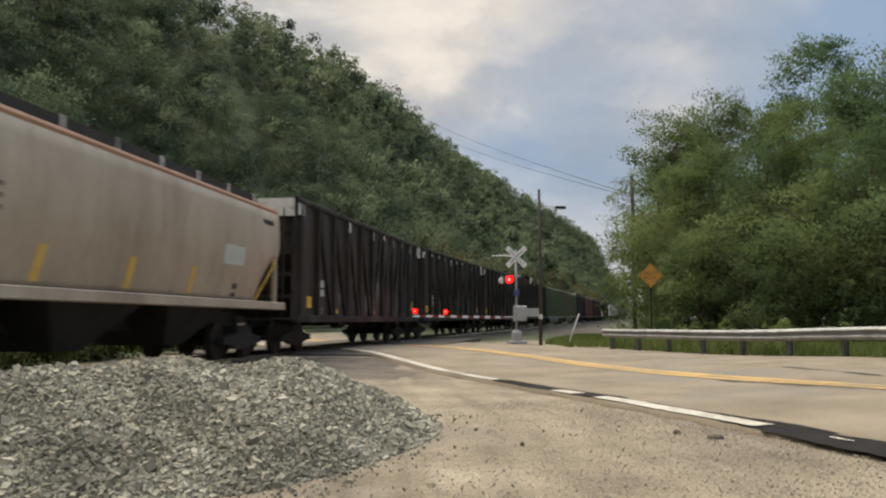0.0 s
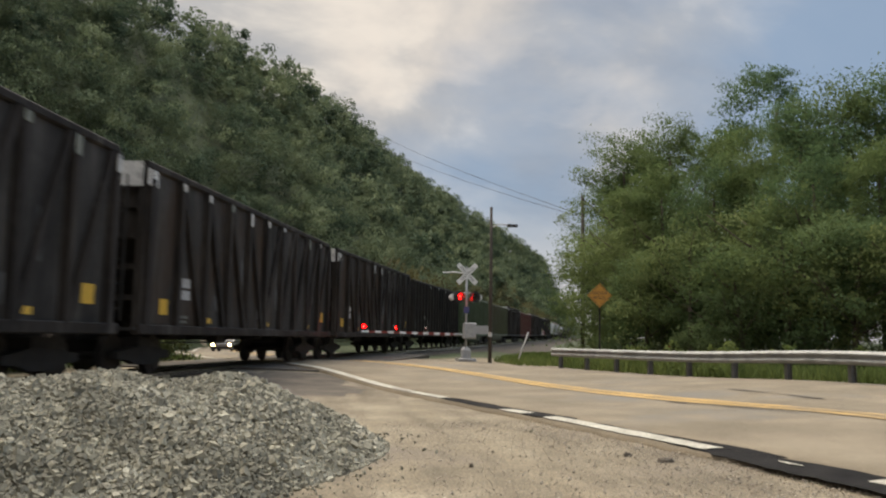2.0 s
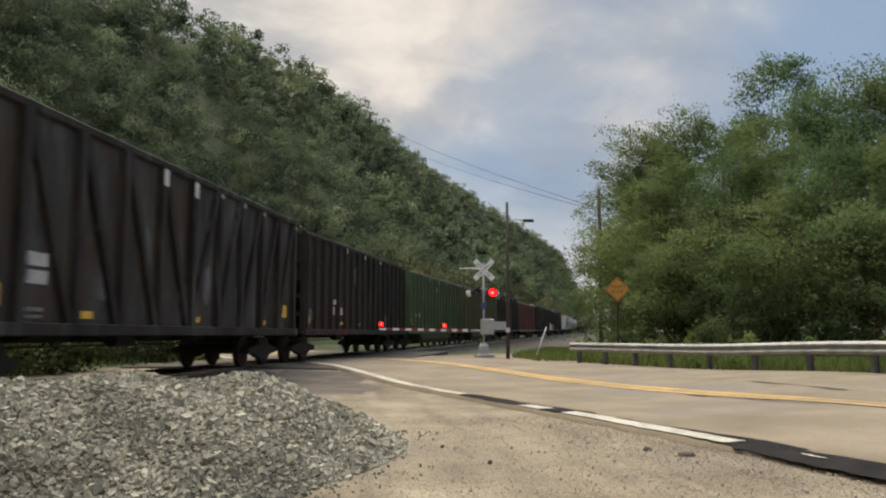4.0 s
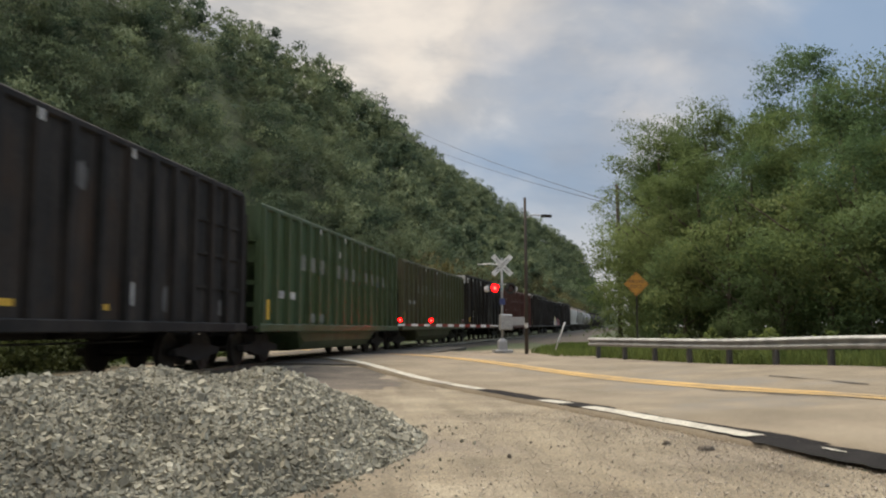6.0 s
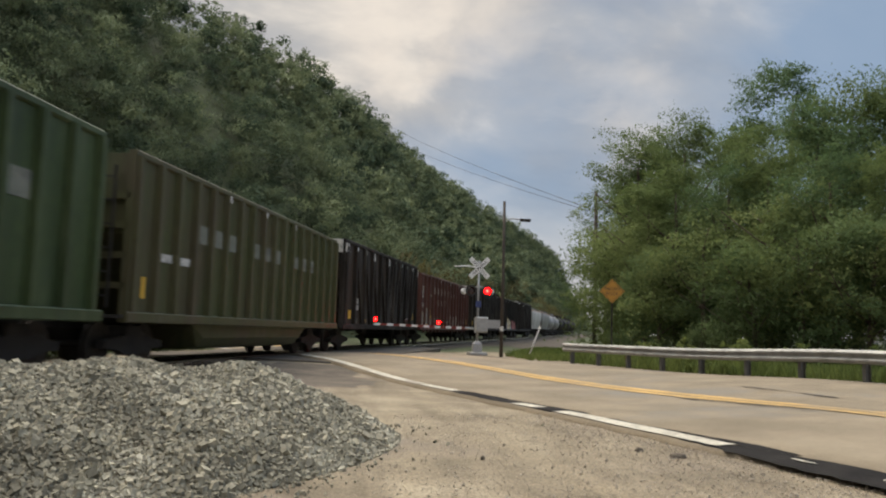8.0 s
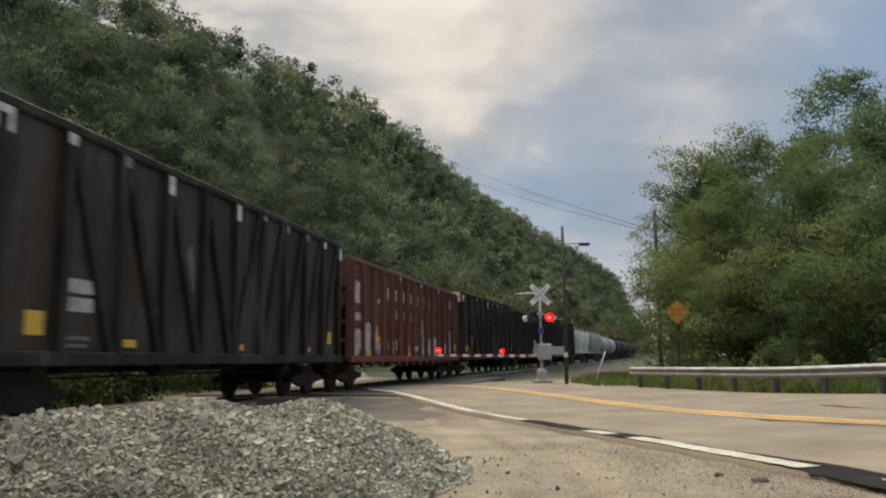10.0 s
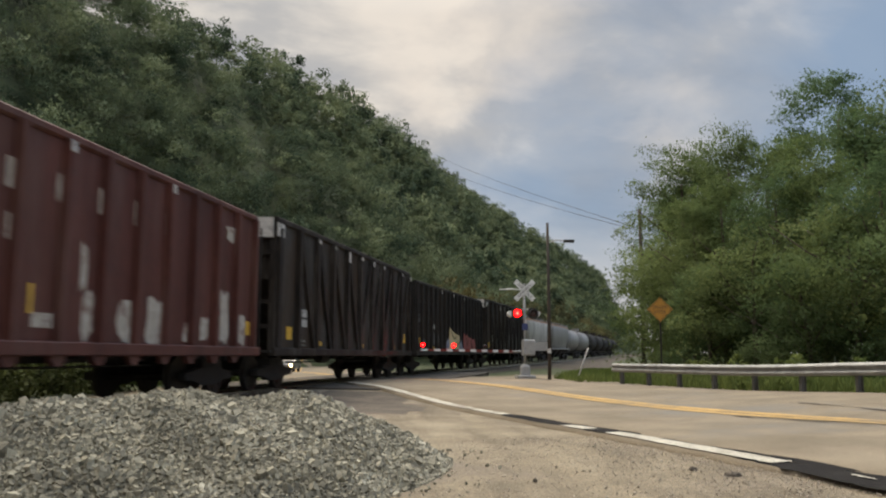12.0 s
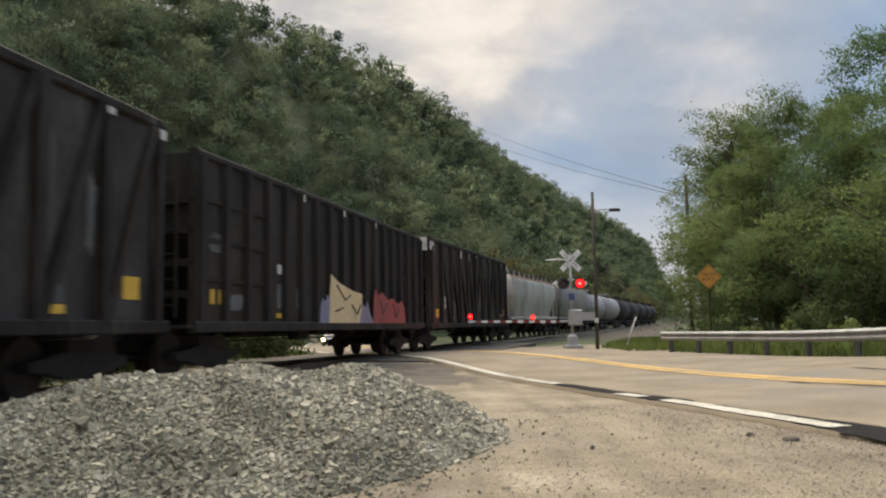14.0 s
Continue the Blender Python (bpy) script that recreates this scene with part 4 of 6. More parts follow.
def covered_hopper(m, L, material, label, marks=True):
    """A covered hopper: bulging sides, a roof with hatches and a walkway, slanting ends and three discharge gates."""
    car = thing("covered_hopper", m, label, "rail car", "cars of the freight train")
    zs, ze = 1.28, 3.62
    side_y = lambda z: 1.31 + 0.28 * math.sin(math.pi * (0.06 + 0.6 * (z - zs) / (ze - 0.1 - zs)))
    half = [(side_y(zs + (ze - 0.1 - zs) * k / 12), zs + (ze - 0.1 - zs) * k / 12) for k in range(13)] + [(1.47, ze - 0.02), (1.3, ze + 0.05), (0.9, ze + 0.15), (0.0, ze + 0.2)]
    outline = half + [(-a, b) for a, b in half[-2::-1]]

    def ring(x, lift):
        return [(x, yy, max(zz, zs + lift)) for yy, zz in outline]
    body = Shape().loft([ring(0.85, 1.2), ring(2.1, 0.0), ring(L - 2.1, 0.0), ring(L - 0.85, 1.2)])
    part("body", body, material, car, smooth=True)
    for k in range(1, 8):
        x = 2.6 + (L - 5.2) * (k - 0.5) / 7
        part("side_seam", Shape().loft([[(x + dx, yy * 1.004, zz) for yy, zz in half[:13]] for dx in (-0.02, 0.02)], close=False), material, car)
    for s in (-1, 1):
        part("roof_edge", Shape().tube([(0.9, s * 1.47, ze - 0.02), (L - 0.9, s * 1.47, ze - 0.02)], 0.075, 8), M_EAVE, car)
        part("side_sill", Shape().box(0.4, L - 0.4, s * 1.5 - 0.1, s * 1.5 + 0.1, zs - 0.12, zs + 0.07, 0.02), material, car)
        part("walkway", Shape().box(0.9, L - 0.9, s * 0.78 - 0.17, s * 0.78 + 0.17, ze + 0.3, ze + 0.33), M_POSTSTEEL, car)
        part("walkway_edge", Shape().box(0.9, L - 0.9, s * 0.97 - 0.012, s * 0.97 + 0.012, ze + 0.2, ze + 0.42), M_UNDER, car)
        for k in range(10):
            x = 1.1 + (L - 2.2) * k / 9
            part("walkway_bracket", Shape().box(x - 0.03, x + 0.03, s * 0.99 - 0.02, s * 0.99 + 0.02, ze + 0.08, ze + 0.44), M_MARK, car)
    for k in range(4):
        x = L * (0.17 + 0.22 * k)
        part("roof_hatch", Shape().box(x - 0.9, x + 0.9, -0.35, 0.35, ze + 0.18, ze + 0.34, 0.04), material, car)
    for k in range(3):
        c = L * (0.28 + 0.22 * k)
        part("discharge_gate", Shape().loft([[(c - 1.4, -1.3, zs - 0.05), (c + 1.4, -1.3, zs - 0.05), (c + 1.4, 1.3, zs - 0.05), (c - 1.4, 1.3, zs - 0.05)],
                                             [(c - 0.4, -0.7, 0.4), (c + 0.4, -0.7, 0.4), (c + 0.4, 0.7, 0.4), (c - 0.4, 0.7, 0.4)]]), M_UNDER, car)
    part("centre_sill", Shape().box(0.5, L - 0.5, -0.25, 0.25, 0.7, 1.1), M_UNDER, car)
    for e in (0.55, L - 0.55):
        part("end_platform", Shape().box(e - 0.3, e + 0.3, -1.5, 1.5, zs - 0.1, zs - 0.02), M_UNDER, car)
        for yy in (-1.35, 1.35):
            part("corner_post", Shape().box(e - 0.06, e + 0.06, yy - 0.05, yy + 0.05, zs, ze - 0.1), material, car)
        ladder(car, e, -1.1, zs - 0.5, ze, 8, along="y")
    for x in (1.85, L - 1.85):
        make_truck(car, x)
    couplers(car, L)

    def skin(name, x0, x1, z0, z1, material, slant=0.0):
        """A thin marking that follows the curve of the side."""
        rings = []
        for k in range(6):
            z = z0 + (z1 - z0) * k / 5
            yy, dx = -side_y(z), slant * k / 5
            rings.append([(x0 + dx, yy - 0.008, z), (x1 + dx, yy - 0.008, z), (x1 + dx, yy + 0.004, z), (x0 + dx, yy + 0.004, z)])
        part(name, Shape().loft(rings), material, car)
    if marks:
        skin("pale_patch", L - 4.1, L - 3.0, 2.1, 2.52, M_PATCH)
        for x, z, w, h in ((L - 3.4, 1.58, 0.2, 0.13), (L - 3.4, 1.42, 0.2, 0.09), (5.0, 2.6, 0.35, 0.06), (5.0, 2.45, 0.35, 0.06), (5.0, 2.3, 0.35, 0.06)):
            skin("stencil", x, x + w, z, z + h, M_UNDER)
        for i in range(5):
            skin("stencil", L - 1.9 + 0.13 * i, L - 1.81 + 0.13 * i, ze - 0.42, ze - 0.3, M_UNDER)
        skin("reflective_marking", L - 2.05, L - 1.95, zs + 0.05, zs + 1.12, M_YMARK, 0.98)
        for x in (6.2, 8.6, 10.9):
            skin("reflective_marking", x, x + 0.15, 1.42, 1.95, M_YMARK, 0.06)
    return car


def tank_car(m, L, material, label):
    car = thing("tank_car", m, label, "rail car", "cars of the freight train")
    zc, r = 2.35, 1.4
    ring = lambda x, k: [(x, k * r * math.cos(a * math.pi / 16), zc + k * r * math.sin(a * math.pi / 16)) for a in range(32)]
    part("tank", Shape().loft([ring(0.75, 0.2), ring(0.82, 0.55), ring(1.0, 0.84), ring(1.3, 1), ring(L - 1.3, 1), ring(L - 1.0, 0.84), ring(L - 0.82, 0.55), ring(L - 0.75, 0.2)]), material, car, smooth=True)
    part("dome", Shape().tube([(L / 2, 0, zc + r - 0.1), (L / 2, 0, zc + r + 0.42)], 0.55, 16), material, car)
    part("top_platform", Shape().box(L / 2 - 1.3, L / 2 + 1.3, -0.9, 0.9, zc + r - 0.02, zc + r + 0.05), M_UNDER, car)
    for k in (0.2, 0.8):
        part("tank_band", Shape().loft([[(L * k + dx, 1.012 * r * math.cos(a * math.pi / 16), zc + 1.012 * r * math.sin(a * math.pi / 16)) for a in range(32)] for dx in (-0.05, 0.05)], caps=False), M_UNDER, car)
    part("centre_sill", Shape().box(0.4, L - 0.4, -0.3, 0.3, 0.75, 1.08), M_UNDER, car)
    for e in (0.5, L - 0.5):
        part("end_platform", Shape().box(e - 0.35, e + 0.35, -1.5, 1.5, 1.0, 1.1), M_UNDER, car)
    for x in (1.85, L - 1.85):
        make_truck(car, x)
    couplers(car, L)
    return car


M_SCUFF = mat("rubbed_grey_scuff", [(0.06, 0.058, 0.055), (0.14, 0.135, 0.13)], scale=5, rough=0.8, stain=(0.03, 0.029, 0.028), stretch=(1, 1, 0.5))
M_EAVE = mat("rusty_beige_roof_edge", [(0.32, 0.17, 0.1), (0.42, 0.25, 0.16)], scale=2, rough=0.7)
M_PATCH = mat("pale_green_grey_patch", [(0.4, 0.42, 0.36), (0.48, 0.49, 0.42)], scale=2, rough=0.6)
SPEED = 10.713
TRAIN = []  # car, way along the track of its front end at the start, length


def rake():
    """The train in order, front first, with the place of each car's front end at the start."""
    here = pose(0, 0, 0)
    TRAIN.append((covered_hopper(here, 16.4, M_TAN, "dirty beige covered hopper with rusty roof edge"), -6.1, 16.4))
    for k, (s, nxt) in enumerate(((10.35, 26.05), (26.05, 41.5), (41.5, 57.1))):
        TRAIN.append((braced_car(here, nxt - s, 11 + k, "sooty black coal gondola with slanting side braces"), s, nxt - s))
    L = 16.05
    TRAIN.append((ribbed_car(here, L, "ribbed_coal_hopper", M_DARK, "faded dark grey coal hopper with upright ribs", 17, 4.1, False, True,
                             marks=figures(3.55, 1.9, 4, 0.1, 0.16) + figures(3.55, 1.55, 2, 0.14, 0.28) + figures(4.6, 1.55, 2, 0.12, 0.26) + [(10.35, 1.3, 0.2, 0.4)],
                             flakes=[(1.0, 1.2, 0.6, 0.5), (14.2, 1.15, 0.5, 0.4), (6.4, 2.6, 0.4, 0.9), (11.6, 1.1, 0.4, 0.7), (8.6, 3.0, 0.4, 0.5)],
                             yellow=[(0.85, 1.2, 0.36, 0.28), (4.6, 1.2, 0.36, 0.1), (7.0, 1.2, 0.36, 0.1), (9.4, 1.2, 0.36, 0.1)]), 57.1, L))
    L = 16.1
    text = lambda k, z, n, h: [(0.82 + 0.862 * (k + i), z, 0.66, h) for i in range(n)]
    TRAIN.append((ribbed_car(here, L, "bathtub_gondola", M_GREEN, "weathered green bathtub coal gondola with faded lettering", 17, 4.05, True,
                             marks=[(1.85, 1.72, 0.5, 0.2), (2.75, 1.72, 0.5, 0.2), (7.4, 3.25, 0.3, 0.2)],
                             dim_marks=text(3, 2.58, 3, 0.44) + text(7, 2.56, 3, 0.42) + text(11, 2.56, 4, 0.42) + text(4, 1.1, 2, 0.26) + [(11.0, 1.2, 0.3, 0.4)],
                             yellow=[(1.15, 1.15, 0.2, 0.5)]), 73.2, L))
    L = 15.8
    TRAIN.append((ribbed_car(here, L, "bathtub_gondola", M_OLIVE, "weathered olive brown bathtub coal gondola with faded lettering", 17, 4.01, True,
                             marks=[(1.85, 2.05, 0.5, 0.16), (2.75, 2.05, 0.5, 0.16)],
                             dim_marks=text(3, 2.6, 3, 0.4) + text(7, 2.6, 3, 0.38) + text(11, 2.6, 3, 0.38) + [(10.2, 1.2, 0.3, 0.35)],
                             yellow=[(1.15, 1.3, 0.15, 0.4)]), 89.3, L))
    TRAIN.append((braced_car(here, 15.0, 21, "sooty black coal gondola with slanting side braces"), 105.1, 15.0))
    L = 16.6
    red = ribbed_car(here, L, "ribbed_coal_hopper", M_RED, "weathered red oxide coal hopper with patched paint", 15, 4.02, False,
                     marks=[(4.5 + 1.04 * i, 2.98, 0.2, 0.4) for i in range(8)] + [(5.6 + 1.04 * i, 2.32, 0.16, 0.34) for i in (0, 1, 2, 4, 5)] + [(8.3, 1.22, 0.42, 0.2)] + figures(1.0, 2.12, 4, 0.12, 0.24),
                     flakes=[(0.85, 1.0, 0.92, 1.0), (1.9, 1.0, 0.85, 1.15), (1.0, 2.5, 0.65, 0.95), (3.1, 1.1, 0.4, 0.85), (3.5, 1.05, 0.3, 0.5), (4.6, 1.02, 0.85, 0.7), (5.55, 1.2, 0.35, 0.5), (9.4, 1.0, 0.32, 0.95), (9.3, 1.7, 0.2, 0.9), (10.35, 1.0, 0.7, 0.75), (11.2, 1.0, 0.75, 0.9), (12.6, 1.05, 0.3, 0.45), (13.3, 1.1, 0.4, 0.6), (14.2, 1.0, 0.5, 1.3), (15.2, 1.0, 0.4, 0.8), (14.4, 3.2, 0.5, 0.4), (13.9, 2.3, 0.18, 0.5), (3.4, 2.75, 0.3, 0.2)],
                     dim_marks=[(7.0, 1.15, 0.4, 0.3)], yellow=[(2.2, 1.02, 0.5, 0.16), (3.3, 1.5, 0.12, 0.5), (3.45, 1.55, 0.45, 0.12), (4.8, 1.02, 0.4, 0.14), (7.2, 1.02, 0.36, 0.14), (15.6, 1.3, 0.36, 0.3), (8.2, 1.4, 0.08, 0.4)], chalk=M_FLAKE, rib=0.06)
    TRAIN.append((red, 120.1, L))
    TRAIN.append((braced_car(here, 15.25, 31, "black coal gondola with slanting braces and whitewashed end"), 136.75, 15.25))
    L = 16.3
    graf = ribbed_car(here, L, "ribbed_coal_hopper", M_DARK, "dark grey ribbed coal hopper with sprayed graffiti", 17, 4.05, False, True,
                      marks=[(3.95, 2.05, 0.4, 0.2), (13.8, 1.3, 0.2, 0.4)], yellow=[(1.15, 1.35, 0.14, 0.26), (1.45, 1.35, 0.14, 0.26), (3.9, 1.12, 0.4, 0.1)],
                      flakes=[(1.0, 2.2, 0.7, 0.45), (1.8, 1.2, 0.6, 0.4), (4.9, 1.3, 0.4, 0.6), (3.9, 1.3, 0.35, 0.6)])
    y = -(HALF - 0.1 + 0.166)
    shapes = (([(6.0, 1.02), (6.75, 1.02), (6.7, 1.55), (6.5, 1.7), (6.35, 1.5), (6.2, 1.62), (6.05, 1.4)], M_GRAF_BLUE),
              ([(6.6, 1.02), (9.25, 1.02), (9.3, 1.2), (9.0, 1.45), (9.05, 1.8), (8.3, 1.86), (7.7, 1.95), (7.3, 2.02), (6.75, 2.2), (6.66, 1.7)], M_GRAF_TAN),
              ([(8.8, 1.02), (10.0, 1.02), (9.7, 1.3), (9.45, 1.62), (9.3, 1.4), (9.1, 1.55), (8.95, 1.3)], M_GRAF_BLUE),
              ([(10.0, 1.02), (13.3, 1.02), (13.2, 1.5), (12.9, 1.72), (12.5, 1.62), (11.9, 1.78), (11.4, 1.7), (10.9, 1.92), (10.5, 1.8), (10.2, 2.0), (10.05, 1.5)], M_GRAF_RED))
    for sd, (out, mm) in enumerate(shapes):
        part("graffiti_patch", Shape().slab(out, "y", y - 0.004 * (sd + 1), y + 0.01), mm, graf, "sprayed graffiti in faded colours")
    for pts in ([(7.1, 1.95), (7.7, 1.6), (8.1, 1.75)], [(8.2, 1.5), (8.6, 1.25), (8.9, 1.5)], [(7.0, 1.3), (7.5, 1.4)], [(10.6, 1.7), (10.9, 1.3), (11.3, 1.6)], [(11.9, 1.6), (12.2, 1.2), (12.6, 1.5)]):
        part("graffiti_stroke", Shape().tube([(a, y - 0.016, b) for a, b in pts], 0.02, 5), M_UNDER, graf, "thin dark sprayed stroke")
    TRAIN.append((graf, 152.0, L))
    TRAIN.append((braced_car(here, 15.5, 41, "sooty black coal gondola with slanting side braces"), 168.35, 15.5))
    TRAIN.append((covered_hopper(here, 15.2, M_PALE, "dirty white covered hopper", False), 183.9, 15.2))
    TRAIN.append((covered_hopper(here, 16.0, M_GREYCAR, "dirty grey covered hopper", False), 199.2, 16.0))
    s = 215.3
    for k in range(7):
        TRAIN.append((tank_car(here, 14.4, M_GREYCAR if k < 2 else M_DARK, "dirty grey tank car with a domed top" if k < 2 else "dark grey tank car with a domed top"), s, 14.4))
        s += 14.6


def car_pose(s, L):
    a, b = track_at(s + 2.1), track_at(s + L - 2.1)
    d = Vector((b[0] - a[0], b[1] - a[1], b[2] - a[2])).normalized()
    mid = (Vector(a[:3]) + Vector(b[:3])) / 2 - d * (L / 2)
    yaw, pitch = math.degrees(math.atan2(d.y, d.x)), -math.degrees(math.asin(d.z))
    return pose(mid.x, mid.y, mid.z + 0.012, 0, pitch, yaw)


rake()


# ---- foliage ----
def leaf_cloud(rng, n, width, height, size, lobes=26, base=0.12, stray=0.015, tufts=11, even=0.0):
    """Leaf quads in tufts on the boughs of a crown that stands on z = 0: four corners each, then the soft normal of each leaf."""
    a = rng.uniform(0, 2 * np.pi, lobes)
    t = rng.uniform(base, 1.0, lobes) ** 0.85
    reach = 0.5 * width * np.sqrt(np.clip(1 - (2 * (t - 0.4)) ** 2 * 0.68, 0.04, 1)) * rng.uniform(0.25, 0.95, lobes)
    c = np.stack([reach * np.cos(a), reach * np.sin(a), t * height * 0.92], -1)
    r = width * rng.uniform(0.08, 0.2, lobes)
    m = lobes * tufts
    b = np.repeat(np.arange(lobes), tufts)
    d = rng.normal(size=(m, 3)) + (0, 0, 0.35)
    d /= np.linalg.norm(d, axis=1)[:, None]
    tc = c[b] + d * (r[b] * rng.uniform(0.55 + 0.25 * even, 1.2 - 0.2 * even, m))[:, None] * (1, 1, 0.7)
    tr = r[b] * rng.uniform(0.16 + 0.16 * even, 0.42 + 0.12 * even, m)
    k = rng.choice(m, n, p=tr ** 2 / (tr ** 2).sum())
    off = np.clip(rng.normal(size=(n, 3)), -1.7, 1.7) * (0.72, 0.72, 0.42)
    off *= np.where(rng.random(n) < stray, 1.9, 1.0)[:, None]
    p = tc[k] + off * tr[k][:, None]
    inner = rng.random(n) < 0.14
    p[inner] = c[b[k[inner]]] + rng.normal(size=(int(inner.sum()), 3)) * (0.4 * r[b[k[inner]]])[:, None]
    p[:, 2] = np.maximum(p[:, 2], 0.02 * height)
    whole = p - (0, 0, 0.42 * height)
    whole /= np.linalg.norm(whole, axis=1)[:, None] + 1e-6
    soft = d[k] * (0.6 - 0.25 * even) + whole * (0.6 + 0.4 * even) + off * 0.35 * (1 - even) + (0, 0, 0.2)
    soft /= np.linalg.norm(soft, axis=1)[:, None]
    nrm = d[k] * 0.5 + (0, 0, 0.4) + rng.normal(size=(n, 3)) * 0.65
    nrm /= np.linalg.norm(nrm, axis=1)[:, None]
    u = np.cross(nrm, rng.normal(size=(n, 3)))
    u /= np.linalg.norm(u, axis=1)[:, None] + 1e-9
    v = np.cross(nrm, u)
    s = size * rng.uniform(0.6, 1.4, n)[:, None]
    return np.stack([p - u * s, p - v * s * 0.55, p + u * s, p + v * s * 0.55], 1), soft


def quads_mesh(name, quads, material, soft=None):
    """One mesh of loose blades or, with soft normals, of three-cornered leaves."""
    c = 4
    if soft is not None:
        tip = (quads[:, 2] - quads[:, 0]) * 0.32
        quads, c = np.stack([quads[:, 0], quads[:, 1] + tip, quads[:, 3] + tip], 1), 3
    me = bpy.data.meshes.new(name)
    n = len(quads)
    me.vertices.add(c * n)
    me.vertices.foreach_set("co", quads.reshape(-1).astype(np.float32))
    me.loops.add(c * n)
    me.loops.foreach_set("vertex_index", np.arange(c * n, dtype=np.int32))
    me.polygons.add(n)
    me.polygons.foreach_set("loop_start", np.arange(0, c * n, c, dtype=np.int32))
    me.materials.append(material)
    me.update(calc_edges=True)
    if soft is not None:
        me.polygons.foreach_set("use_smooth", np.ones(n, dtype=bool))
        me.normals_split_custom_set_from_vertices(np.repeat(soft, c, axis=0))
    return me


def crown_mesh(cloud, material):
    return quads_mesh("crown", cloud[0], material, cloud[1])


def make_tree(seed, h, width, leaves, size, material, label, base=0.12, lobes=30):
    """A broadleaf tree: tapered trunk, limbs and a ragged crown of leaves."""
    rng = np.random.default_rng(seed)
    tree = thing("tree", pose(0, 0, 0), label, "tree", "trees behind the guardrail")
    sh = Shape()
    lean = rng.normal(size=2) * 0.3
    axis = [(lean[0] * t * t, lean[1] * t * t, -0.3 + t * h * 0.85) for t in np.linspace(0, 1, 7)]
    sh.tube(axis, [h * 0.02 * (1 - 0.85 * t) + 0.02 for t in np.linspace(0, 1, 7)], 9)
    part("trunk", sh, M_BARK, tree, smooth=True)
    for k in range(9):
        t = rng.uniform(0.25, 0.8)
        a = rng.uniform(0, 2 * np.pi)
        le = width * rng.uniform(0.25, 0.42)
        p0 = Vector((lean[0] * t * t, lean[1] * t * t, t * h * 0.82))
        p1 = p0 + Vector((math.cos(a) * le * 0.5, math.sin(a) * le * 0.5, le * 0.3))
        p2 = p1 + Vector((math.cos(a + 0.3) * le * 0.5, math.sin(a + 0.3) * le * 0.5, le * 0.4))
        part("limb", Shape().tube([p0, p1, p2], [h * 0.008, h * 0.005, 0.015], 6), M_BARK, tree, smooth=True)
    part("crown", crown_mesh(leaf_cloud(rng, leaves, width, h, size, lobes, base), material), material, tree)
    return tree


def right_side_trees():
    """The bank of trees behind the guardrail, tall ones behind, bushy ones before them."""
    kinds = [make_tree(1, 13.0, 8.5, 27000, 0.074, M_LEAF, "tall leafy broadleaf tree in summer green", 0.1, 70),
             make_tree(2, 13.0, 7.2, 24000, 0.074, M_LEAF_B, "tall broadleaf tree with yellowish green leaves", 0.1, 60),
             make_tree(3, 13.0, 5.6, 13000, 0.07, M_LEAF, "slender broadleaf tree with a thin ragged crown", 0.3, 34),
             make_tree(4, 7.0, 7.0, 18000, 0.072, M_LEAF_B, "low bushy tree with yellowish green leaves", 0.0, 55),
             make_tree(5, 7.0, 7.6, 18000, 0.072, M_LEAF, "low bushy tree with dense green leaves", 0.0, 55)]
    native = [13.0, 13.0, 13.0, 7.0, 7.0]
    rng = random.Random(7)
    # bearing from north in degrees, distance, top height above the eye as a slope, kind
    rows = [(20.9, 80, 0.135, 1), (22.0, 66, 0.20, 0), (23.0, 56, 0.262, 1), (24.6, 58, 0.255, 0), (26.2, 52, 0.285, 1), (28.6, 62, 0.262, 0), (30.2, 50, 0.28, 1),
            (32.4, 60, 0.372, 2), (34.4, 46, 0.315, 0), (36.6, 47, 0.335, 1), (39.2, 49, 0.35, 0), (42.5, 50, 0.37, 1), (46.0, 46, 0.36, 0), (50.0, 40, 0.36, 1),
            (21.8, 58, 0.1, 1), (22.9, 48, 0.155, 3), (23.6, 45, 0.2, 1), (24.4, 41, 0.11, 4), (25.6, 43, 0.225, 1), (27.3, 39, 0.15, 3), (29.2, 41, 0.23, 0), (30.6, 36, 0.12, 4), (31.6, 40, 0.25, 1),
            (33.4, 36, 0.19, 3), (35.4, 37, 0.25, 0), (37.2, 34, 0.16, 4), (39.0, 36, 0.27, 1), (41.6, 33, 0.18, 3), (45.0, 32, 0.24, 0), (28.3, 46, 0.1, 4), (34.2, 42, 0.1, 4)]
    for k, (az, d, slope, kind) in enumerate(rows):
        x, y = d * math.sin(radians(az)), d * math.cos(radians(az))
        z = land1(x, y) - 0.1
        h = (EYE + d * slope * math.cos(radians(az - 9))) - z
        f = h / native[kind]
        w = f * rng.uniform(0.92, 1.12)
        copy_thing(kinds[kind], Matrix.Translation((x, y, z)) @ Matrix.Rotation(rng.uniform(0, 6.28), 4, "Z") @ Matrix.Diagonal((w, w, f, 1)))
    for t in kinds:
        for o in (*t.children_recursive, t):
            bpy.data.objects.remove(o)


right_side_trees()


